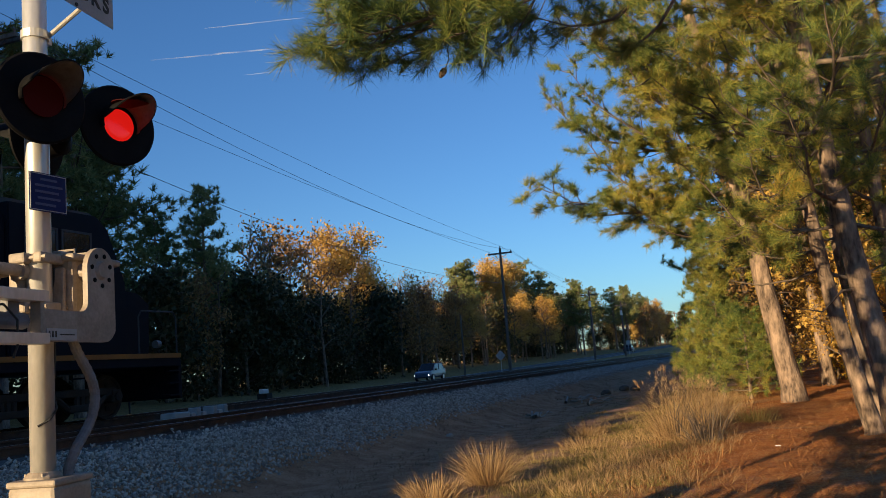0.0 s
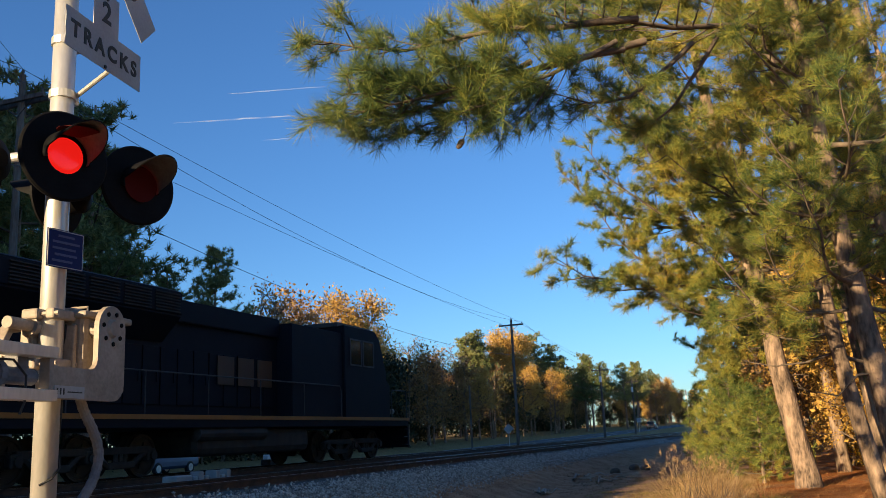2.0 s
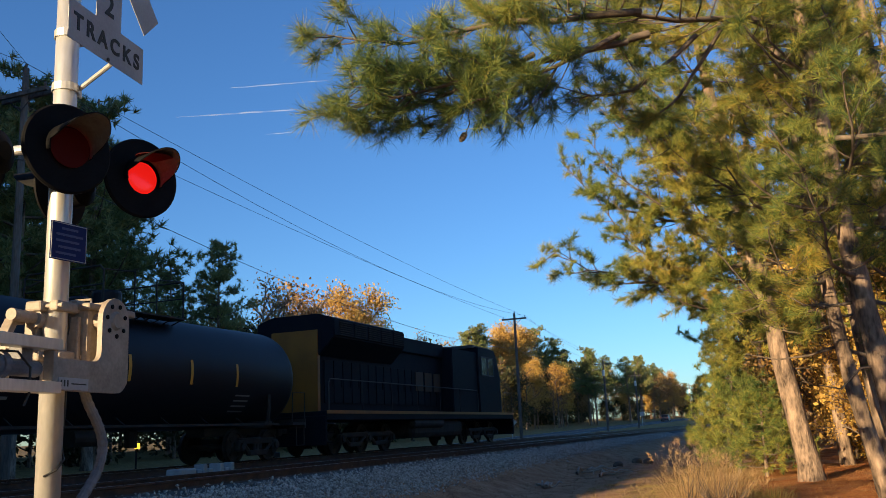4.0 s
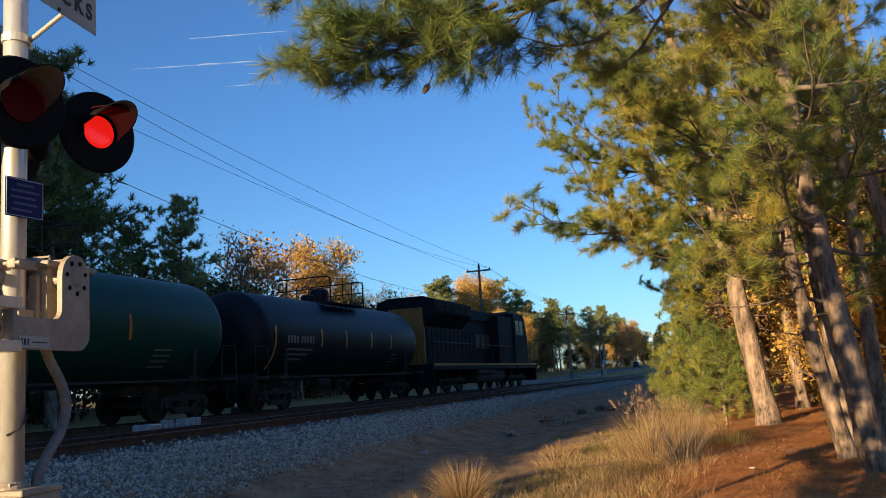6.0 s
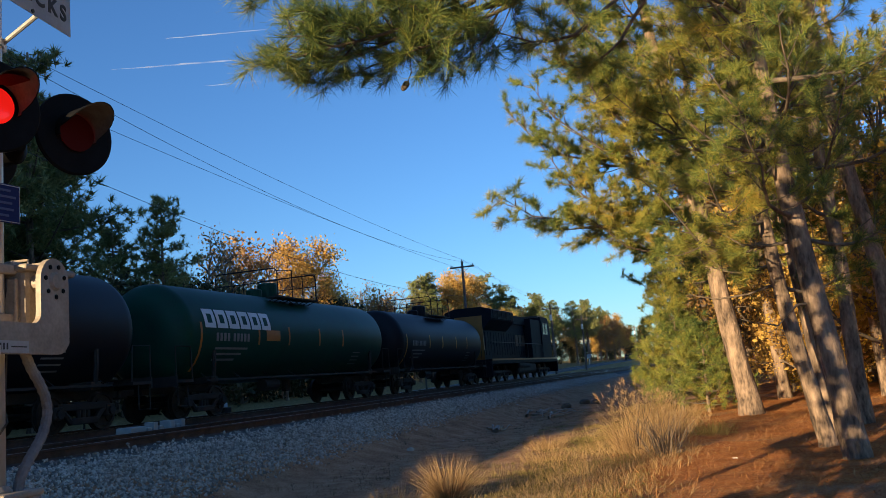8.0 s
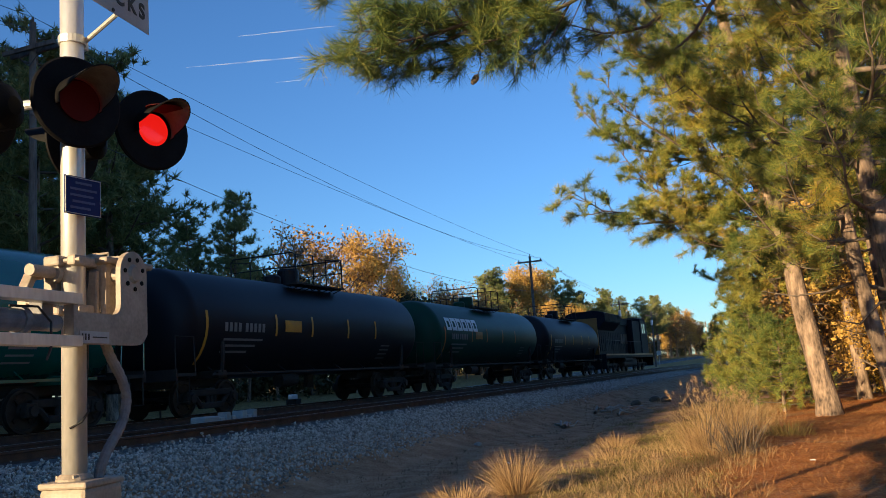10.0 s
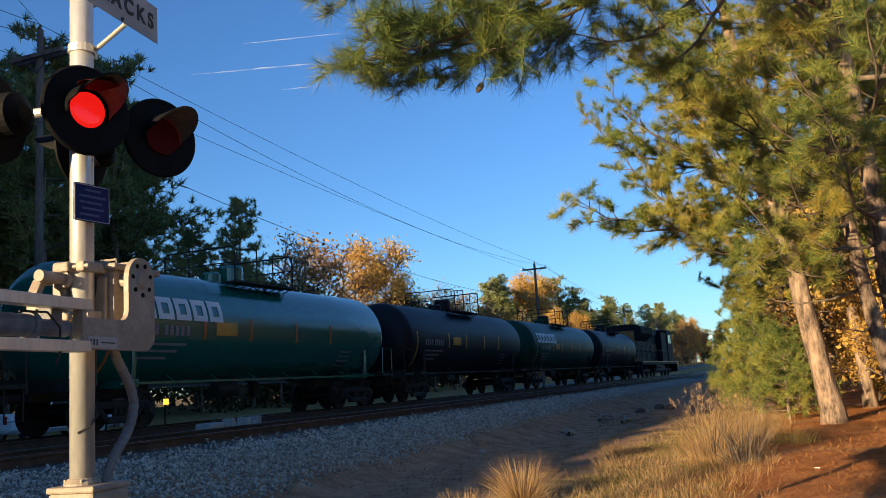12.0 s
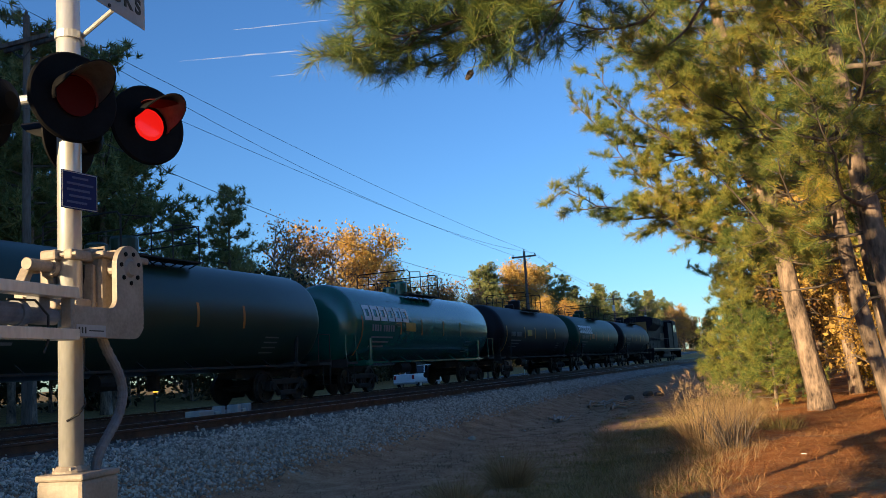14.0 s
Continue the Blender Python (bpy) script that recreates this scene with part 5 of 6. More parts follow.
def grass_field(name, label, n, seed, material, s_range, p_range, h, keep):
    r = np.random.RandomState(seed)
    pts = []
    while len(pts) < n:
        s, p = r.uniform(*s_range), r.uniform(*p_range)
        if r.rand() < keep(s, p) * (0.35 + 0.65 * (noise.noise(Vector((s * 0.7, p * 0.7, seed))) > -0.05)):
            x, y = at(s, p).translation[:2]
            pts.append((x, y, ground_z(s, p) - 0.01))
    o = blades(name, pts, r, material, h, 0.005, 0.7, 9, None, 0.13)
    tagged(o, label, "grass", kind="stuff")


grass_field("low_grass", "thin green and tan grass on the bank", 5200, 61, M_GRASS, (8, 34), (0.7, 5.0), 0.075, lambda s, p: smooth(0.8, 1.8, p) * (1.0 - 0.85 * smooth(2.6, 4.4, p)))
grass_field("dry_grass", "dry tawny grass in the sun", 1500, 62, M_STRAW, (10, 30), (0.5, 4.0), 0.17, lambda s, p: smooth(0.6, 1.6, p) * (0.8 - 0.7 * smooth(2, 3.6, p)))
grass_field("weed_scatter", "sparse weeds on bare earth by the stones", 1400, 63, M_SHRUB, (6, 45), (4.5, 8.6), 0.07, lambda s, p: 0.5)


def pine_straw():
    """Fallen needles lying loose on the ground under the pines."""
    r = np.random.RandomState(8)
    n = 80000
    s, p = r.uniform(8, 30, n), r.uniform(-7, 2.2, n)
    z = np.array([ground_z(a, b) for a, b in zip(s, p)]) + 0.006 + 0.012 * r.rand(n)
    a = r.rand(n) * 6.283
    d = np.stack([np.cos(a), np.sin(a), 0.3 * r.randn(n)], 1) * (0.05 + 0.06 * r.rand(n, 1))
    w = np.stack([-np.sin(a), np.cos(a), 0 * a], 1) * 0.005
    c = np.stack([s, p, z], 1)
    v = np.stack([c - d - w, c - d + w, c + d], 1).reshape(-1, 3)
    o = raw("pine_straw", v, np.arange(3 * n).reshape(-1, 3), M_STRAWLITTER)
    o.matrix_basis = RAIL
    tagged(o, "fallen red-brown pine needles on the ground", "pine straw", kind="stuff")


M_STRAWLITTER = foliage("needle_litter", ((0.1, (0.16, 0.065, 0.025)), (0.5, (0.46, 0.20, 0.065)), (0.9, (0.68, 0.38, 0.15))), through=0.2)
pine_straw()


# ---- the crossing signal ----
M_ALU = surface("aluminium_mast", (0.50, 0.49, 0.465), (0.74, 0.725, 0.69), scale=2.5, fine=40, rough=0.4, metal=0.55, bump=0.05, stretch=(1, 1, 0.3))
M_CAST = surface("cast_grey_paint", (0.20, 0.162, 0.125), (0.38, 0.315, 0.25), scale=5, fine=50, rough=0.6, bump=0.12)
M_MATTE = surface("matte_black_paint", (0.003, 0.003, 0.0035), (0.008, 0.008, 0.0085), scale=6, rough=0.7, bump=0.04, spec=0.12)
# inside of the black hoods, greyed: the sky light on it is in the colour
M_VISOR = surface("visor_sky_grey", (0.07, 0.067, 0.065), (0.15, 0.145, 0.14), scale=9, rough=0.6)
M_SIGN = surface("sign_sheet", (0.30, 0.30, 0.30), (0.42, 0.42, 0.41), scale=4, rough=0.45, bump=0.03)
M_INK = surface("sign_ink", (0.01, 0.01, 0.01), (0.02, 0.02, 0.02), scale=8, rough=0.5, bump=0.0)
M_BLUE = paint("blue_sign", (0.008, 0.018, 0.10), rough=0.5, dirt=0.2, spec=0.15)
M_LENS_ON = glow("lit_red_lens", (0.85, 0.012, 0.008), 0.38)
M_LENS_OFF = glow("dim_red_lens", (0.06, 0.004, 0.003), 0.02, 0.7, 0.1)
M_HOSE = surface("grey_conduit", (0.10, 0.10, 0.105), (0.19, 0.19, 0.20), scale=9, rough=0.65)
M_CABLE = surface("black_cable", (0.01, 0.01, 0.01), (0.025, 0.025, 0.025), scale=9, rough=0.6)


def text_mesh(name, body, size, parent, m, material, spacing=1.0):
    """Raised lettering in the built-in font."""
    cu = bpy.data.curves.new(name, "FONT")
    cu.body, cu.size, cu.extrude, cu.align_x, cu.align_y = body, size, 0.0015, "CENTER", "CENTER"
    cu.space_character = spacing
    cu.offset = 0.004
    tmp = bpy.data.objects.new(name, cu)
    me = bpy.data.meshes.new_from_object(tmp)
    bpy.data.objects.remove(tmp)
    me.materials.clear()
    me.materials.append(material)
    o = new(name, me)
    o.parent = parent
    o.matrix_basis = m
    return o


SX, SY = -2.178, 4.72
SIG_Z = 0.70
sig = thing("crossing_signal", "aluminium railroad crossing signal mast with red lights and gate mechanism", "crossing signal", pose(SX, SY, SIG_Z, 0, 0, 78.0))


def z_(v):
    return v - SIG_Z


bm = bmesh.new()
tube(bm, (0, 0, z_(1.1)), (0, 0, z_(4.85)), 0.0635, n=28)
part("mast", bm, M_ALU, sig, smooth_faces=False)
for f in sig.children[-1].data.polygons:
    f.use_smooth = abs(f.normal.z) < 0.5
bm = bmesh.new()
box(bm, -0.17, 0.22, -0.19, 0.17, -0.25, z_(0.86), bevel=0.03)
part("foundation", bm, M_CAST, sig, "grey concrete foot")
bm = bmesh.new()
box(bm, -0.13, 0.19, -0.16, 0.12, z_(0.84), z_(1.16), bevel=0.025)
box(bm, -0.135, 0.195, -0.165, 0.125, z_(1.155), z_(1.19), bevel=0.012)
for x in (-0.13, 0.11):
    tube(bm, (x, -0.2, z_(1.0)), (x, -0.17, z_(1.0)), 0.014, n=6)
part("junction_box", bm, M_CAST, sig)
bm = bmesh.new()
lathe(bm, [(z_(1.185), 0.095), (z_(1.2), 0.095), (z_(1.225), 0.072), (z_(1.225), 0.06)], n=20, axis="Z")
for k in range(4):
    a = k * math.pi / 2 + 0.6
    tube(bm, (0.083 * math.cos(a), 0.083 * math.sin(a), z_(1.185)), (0.083 * math.cos(a), 0.083 * math.sin(a), z_(1.22)), 0.010, n=6)
part("base_collar", bm, M_CAST, sig)

# gate mechanism: housing behind, an L-shaped side plate in front, channel arms to the side
bm = bmesh.new()
box(bm, 0.09, 0.50, -0.14, 0.14, z_(1.93), z_(2.36), bevel=0.03)
box(bm, 0.07, 0.52, -0.16, 0.16, z_(2.335), z_(2.375), bevel=0.012)
box(bm, 0.10, 0.24, -0.06, 0.05, z_(2.37), z_(2.40), bevel=0.012)
part("gate_mechanism", bm, M_CAST, sig, "beige cast gate mechanism housing")
for x in (0.24, 0.40):
    bm = bmesh.new()
    tube(bm, (x, -0.03, z_(2.37)), (x, 0.03, z_(2.41)), 0.012, n=6)
    pipe(bm, [(x, -0.05, z_(2.37)), (x, -0.05, z_(2.42)), (x, 0.05, z_(2.42)), (x, 0.05, z_(2.37))], 0.008, n=6)
    part("cover_latch", bm, M_CAST, sig)
bm = bmesh.new()
box(bm, 0.06, 0.09, -0.10, 0.07, z_(2.0), z_(2.3), bevel=0.01)
box(bm, 0.05, 0.075, -0.02, 0.04, z_(2.02), z_(2.24), bevel=0.006)
part("access_cover", bm, M_CAST, sig)


def plate(name, outline, y0, y1, material):
    b2 = bmesh.new()
    va = [b2.verts.new((x, y0, z)) for x, z in outline]
    vb = [b2.verts.new((x, y1, z)) for x, z in outline]
    n = len(outline)
    b2.faces.new(va)
    b2.faces.new(list(reversed(vb)))
    for i in range(n):
        b2.faces.new((va[i], vb[i], vb[(i + 1) % n], va[(i + 1) % n]))
    bmesh.ops.recalc_face_normals(b2, faces=b2.faces)
    return part(name, b2, material, sig)


lobe = [(0.175 + 0.125 * math.cos(a), z_(2.275) + 0.125 * math.sin(a)) for a in np.linspace(0.05, math.pi, 14)]
heel = [(0.30 - 0.10 * (1 - math.cos(a)), z_(1.98) - 0.10 * math.sin(a)) for a in np.linspace(0, math.pi / 2, 7)]
step = [(0.05 - 0.06 * (1 - math.cos(a)), z_(2.10) - 0.06 * math.sin(a)) for a in np.linspace(0.0, math.pi / 2, 6)]
plate("side_plate", lobe + step + [(-0.31, z_(2.04)), (-0.31, z_(1.88))] + list(reversed(heel)), -0.255, -0.225, M_CAST)
bm = bmesh.new()
lathe(bm, [(-0.27, 0.01), (-0.27, 0.04), (-0.255, 0.055), (-0.225, 0.055)], n=18, axis="Y", m=Matrix.Translation((0.175, 0, z_(2.275))))
tube(bm, (0.175, -0.23, z_(2.275)), (0.175, -0.1, z_(2.275)), 0.05, n=14)
part("main_shaft", bm, M_CAST, sig)
for k in range(7):
    a = k * 2 * math.pi / 7 + 0.3
    bm = bmesh.new()
    x, z = 0.175 + 0.085 * math.cos(a), z_(2.275) + 0.085 * math.sin(a)
    tube(bm, (x, -0.262, z), (x, -0.25, z), 0.013, n=6)
    part("plate_bolt", bm, M_MATTE, sig)
for z0 in (1.865, 2.075):
    bm = bmesh.new()
    box(bm, -2.6, -0.29, -0.27, -0.262, z_(z0), z_(z0) + 0.055, bevel=0.002)
    box(bm, -2.6, -0.29, -0.262, -0.19, z_(z0) + 0.047, z_(z0) + 0.055, bevel=0.002)
    box(bm, -2.6, -0.29, -0.262, -0.19, z_(z0), z_(z0) + 0.008, bevel=0.002)
    part("gate_support_arm", bm, M_ALU, sig)
bm = bmesh.new()
box(bm, -0.345, -0.312, -0.26, -0.2, z_(1.92), z_(2.08), bevel=0.004)
part("arm_strap", bm, M_CAST, sig)
bm = bmesh.new()
tube(bm, (-1.5, -0.17, z_(1.985)), (-0.62, -0.17, z_(1.99)), 0.055, n=16)
tube(bm, (-0.64, -0.17, z_(1.99)), (-0.6, -0.17, z_(1.99)), 0.065, n=16)
tube(bm, (-0.6, -0.17, z_(1.985)), (-0.36, -0.17, z_(1.985)), 0.042, n=14)
box(bm, -0.5, -0.42, -0.2, -0.12, z_(2.0), z_(2.09), bevel=0.01)
part("damper_tube", bm, M_HOSE, sig)
bm = bmesh.new()
pipe(bm, [(-0.72, -0.2, z_(2.05)), (-0.58, -0.24, z_(2.05)), (-0.5, -0.25, z_(1.98)), (-0.5, -0.25, z_(1.86)), (-0.52, -0.24, z_(1.8))], 0.006, n=6)
part("damper_cable", bm, M_CABLE, sig)
# clamps and counterweight pins
for z0 in (2.345, 2.08):
    bm = bmesh.new()
    box(bm, -0.10, 0.11, -0.085, -0.03, z_(z0) - 0.028, z_(z0) + 0.028, bevel=0.012)
    box(bm, -0.12, -0.02, 0.0, 0.1, z_(z0) - 0.028, z_(z0) + 0.028, bevel=0.012)
    for x in (-0.085, 0.09):
        tube(bm, (x, -0.105, z_(z0)), (x, 0.08, z_(z0)), 0.012, n=6)
    part("clamp", bm, M_CAST, sig)
bm = bmesh.new()
box(bm, -0.06, 0.07, 0.06, 0.15, z_(2.06), z_(2.36), bevel=0.02)
part("mounting_block", bm, M_CAST, sig)
for z0 in (2.285, 2.14):
    bm = bmesh.new()
    tube(bm, (-0.27, 0.06, z_(z0)), (-0.09, 0.06, z_(z0)), 0.032, n=16)
    tube(bm, (-0.10, 0.06, z_(z0)), (-0.05, 0.06, z_(z0)), 0.052, n=16)
    part("counterweight_pin", bm, M_CAST, sig)
bm = bmesh.new()
pts = [(-0.12, 0.13, z_(2.27)), (-0.18, 0.13, z_(2.26)), (-0.215, 0.13, z_(2.2)), (-0.225, 0.13, z_(2.08)), (-0.225, 0.13, z_(1.95))]
for p0, p1 in zip(pts, pts[1:]):
    d = Vector(p1) - Vector(p0)
    m = Matrix.Translation((Vector(p0) + Vector(p1)) / 2) @ Euler((0, -math.atan2(d.z, d.x), 0)).to_matrix().to_4x4()
    box(bm, -d.length / 2 - 0.012, d.length / 2 + 0.012, -0.03, 0.03, -0.02, 0.02, bevel=0.006, m=m)
part("counterweight_arm", bm, M_CAST, sig)
bm = bmesh.new()
box(bm, -0.30, -0.06, -0.259, -0.2565, z_(1.885), z_(1.945))
lb = part("data_plate", bm, M_SIGN, sig)
bm = bmesh.new()
box(bm, -0.20, -0.08, -0.261, -0.2595, z_(1.912), z_(1.918))
for x in (-0.285, -0.26, -0.235):
    box(bm, x, x + 0.01, -0.261, -0.2595, z_(1.90), z_(1.932))
part("plate_writing", bm, M_INK, lb)
# flexible conduit and loose cables
bm = bmesh.new()
pts = [(0.14, -0.08, z_(1.95)), (0.16, -0.1, z_(1.84)), (0.26, -0.11, z_(1.72)), (0.32, -0.11, z_(1.6)), (0.27, -0.11, z_(1.46)), (0.16, -0.1, z_(1.35)), (0.09, -0.09, z_(1.25)), (0.07, -0.08, z_(1.13))]
rad = []
fine = []
for a, b in zip(pts, pts[1:]):
    for k in range(6):
        fine.append(Vector(a).lerp(Vector(b), k / 6))
sm = [fine[0]] + [(fine[i - 1] + fine[i] * 2 + fine[i + 1]) / 4 for i in range(1, len(fine) - 1)] + [fine[-1]]
for _ in range(8):
    sm = [sm[0]] + [(sm[i - 1] + sm[i] * 2 + sm[i + 1]) / 4 for i in range(1, len(sm) - 1)] + [sm[-1]]
pipe(bm, sm, [0.029 if k % 2 else 0.026 for k in range(len(sm))], n=12)
part("conduit", bm, M_HOSE, sig, "grey flexible conduit")
bm = bmesh.new()
pipe(bm, [(0.055, -0.05, z_(2.3)), (0.075, -0.03, z_(2.1)), (0.06, -0.04, z_(1.8)), (0.07, -0.02, z_(1.62)), (0.03, -0.066, z_(1.54)), (-0.03, -0.068, z_(1.49)), (-0.065, -0.02, z_(1.46))], 0.006, n=6)
part("loose_cable", bm, M_CABLE, sig)


# flashing light units
FLAPS = []


def light_unit(x, y, turn, lens_mat, label, lit_inside, z0=3.15, phase=None):
    """One round light: backing disc, hooded visor and lens, facing local -y."""
    base = pose(x, y, z_(z0), 0, 0, turn)
    bm2 = bmesh.new()
    lathe(bm2, [(-0.012, 0.09), (-0.012, 0.234), (-0.004, 0.244), (0.008, 0.244), (0.014, 0.234), (0.014, 0.09)], n=48, axis="Y")
    disc = part("backing_disc", bm2, M_MATTE, sig, "round black backing disc")
    disc.matrix_basis = base
    bm2 = bmesh.new()
    lathe(bm2, [(0.012, 0.13), (0.16, 0.12), (0.2, 0.05), (0.2, 0.02)], n=24, axis="Y")
    o = part("lamp_housing", bm2, M_MATTE, disc)
    bm2 = bmesh.new()
    lathe(bm2, [(-0.008, 0.1), (-0.014, 0.097), (-0.019, 0.075), (-0.022, 0.04), (-0.023, 0.005)], n=32, axis="Y")
    part("lens", bm2, lens_mat, disc, label, smooth_faces=True)
    # hood: open below, longest at its top
    outer, inner = 0.128, 0.121
    bm2 = bmesh.new()
    rows = []
    for k in range(29):
        a = radians(-20 + 215 * k / 28)
        ln = 0.05 + 0.25 * max(0.0, math.sin(a + 0.15)) ** 0.6
        c, sn = math.cos(a), math.sin(a)
        rows.append([bm2.verts.new(v) for v in ((outer * c, 0, outer * sn), (outer * c * 0.97, -ln, outer * sn * 0.97), (inner * c * 0.97, -ln, inner * sn * 0.97), (inner * c, 0, inner * sn))])
    for a, b in zip(rows, rows[1:]):
        for i in range(4):
            f = bm2.faces.new((a[i], b[i], b[(i + 1) % 4], a[(i + 1) % 4]))
            f.material_index = 1 if i == 2 else 0
    for r in (rows[0], rows[-1]):
        bm2.faces.new(r)
    bmesh.ops.recalc_face_normals(bm2, faces=bm2.faces)
    part("visor", bm2, (M_MATTE, lit_inside), disc, "black hood over the lens")
    if phase is not None:
        # added flap, hinged under the hood: covers the glowing lens to look unlit
        bm2 = bmesh.new()
        lathe(bm2, [(-0.002, 0.002), (-0.002, 0.108), (0.002, 0.108), (0.002, 0.002)], n=28, axis="Y", m=Matrix.Translation((0, 0, -0.108)))
        flap = part("flasher_flap", bm2, M_LENS_OFF, disc, "dark red flap added to make the lens look unlit")
        FLAPS.append((flap, phase))
    return disc


light_unit(-0.25, -0.215, -26.0, M_LENS_ON, "glowing red lens", M_VISOR, 3.145, 0.625)
light_unit(0.45, -0.215, -26.0, M_LENS_ON, "glowing red lens", M_VISOR, 3.175, 0.0)
light_unit(-0.33, 0.30, 180.0, M_LENS_OFF, "dim red lens", M_VISOR)
light_unit(0.40, 0.30, 180.0, M_LENS_OFF, "dim red lens", M_VISOR)
bm = bmesh.new()
tube(bm, (-0.28, 0.0, z_(3.29)), (0.5, 0.0, z_(3.29)), 0.03, n=14)
tube(bm, (-0.27, -0.02, z_(3.27)), (-0.27, -0.12, z_(3.19)), 0.025, n=10)
tube(bm, (0.44, -0.02, z_(3.27)), (0.44, -0.12, z_(3.19)), 0.025, n=10)
part("crossarm", bm, M_ALU, sig)
bm = bmesh.new()
tube(bm, (0.0, 0.05, z_(3.27)), (-0.05, 3.2, z_(3.3)), 0.028, n=12)
part("rear_arm", bm, M_ALU, sig)

# signs
def clamp_pair(z0):
    b2 = bmesh.new()
    lathe(b2, [(z_(z0) - 0.022, 0.066), (z_(z0) - 0.022, 0.074), (z_(z0) + 0.022, 0.074), (z_(z0) + 0.022, 0.066)], n=20, axis="Z")
    box(b2, 0.06, 0.11, -0.03, 0.03, z_(z0) - 0.025, z_(z0) + 0.025, bevel=0.006)
    tube(b2, (0.06, -0.02, z_(z0)), (-0.1, -0.355, z_(z0) + 0.06), 0.013, n=8)
    part("sign_bracket", b2, M_ALU, sig)


clamp_pair(3.605)
clamp_pair(3.93)
SGX, SGY = -0.15, -0.365
bm = bmesh.new()
box(bm, SGX - 0.343, SGX + 0.343, SGY - 0.002, SGY + 0.002, z_(3.655), z_(3.875))
box(bm, SGX - 0.115, SGX + 0.115, SGY - 0.002, SGY + 0.002, z_(3.875), z_(4.105))
tr_sign = part("tracks_sign", bm, M_SIGN, sig, "grey-white sign reading 2 TRACKS")
up = Euler((radians(90), 0, 0)).to_matrix().to_4x4()
text_mesh("letters", "TRACKS", 0.125, tr_sign, Matrix.Translation((SGX, SGY - 0.0035, z_(3.765))) @ up, M_INK, 1.45)
text_mesh("numeral", "2", 0.17, tr_sign, Matrix.Translation((SGX, SGY - 0.0035, z_(3.98))) @ up, M_INK)
for z0 in (3.67, 4.07):
    bm = bmesh.new()
    tube(bm, (SGX, SGY - 0.008, z_(z0)), (SGX, SGY - 0.002, z_(z0)), 0.011, n=8)
    part("sign_bolt", bm, M_INK, tr_sign)
for word, ang, dy in (("CROSSING", 45, 0.0), ("RAILROAD", -45, -0.012)):
    b2 = bmesh.new()
    box(b2, -0.61, 0.61, -0.002, 0.002, -0.114, 0.114)
    bl = part("crossbuck_blade", b2, M_SIGN, sig, "grey-white crossbuck blade with black letters")
    bl.matrix_basis = pose(0.22, -0.12 + dy, z_(4.68), 0, -ang, 0)
    text_mesh("letters", word, 0.15, bl, Matrix.Translation((0, -0.0035, 0)) @ up, M_INK, 1.05)
bm = bmesh.new()
box(bm, -0.07, 0.175, -0.006, 0.0, z_(2.675), z_(2.885), bevel=0.002)
bs = part("notice_plate", bm, M_BLUE, sig, "dark blue notice plate")
bs.matrix_basis = pose(-0.10, -0.085, -0.09, 0, 0, -12)
bm = bmesh.new()
for a, b, c, d in ((-0.066, 0.171, 2.680, 2.684), (-0.066, 0.171, 2.876, 2.880), (-0.066, -0.062, 2.684, 2.876), (0.167, 0.171, 2.684, 2.876)):
    box(bm, a, b, -0.0085, -0.0062, z_(c), z_(d))
part("plate_border", bm, M_SIGN, bs)
bm = bmesh.new()
for k, (a, b) in enumerate(((0.0, 0.11), (-0.035, 0.145), (-0.035, 0.12), (-0.02, 0.13), (-0.035, 0.10))):
    box(bm, a, b, -0.0085, -0.0065, z_(2.85 - 0.034 * k) - 0.006, z_(2.85 - 0.034 * k) + 0.006)
part("notice_writing", bm, paint("pale_blue_ink", (0.05, 0.07, 0.18)), bs)


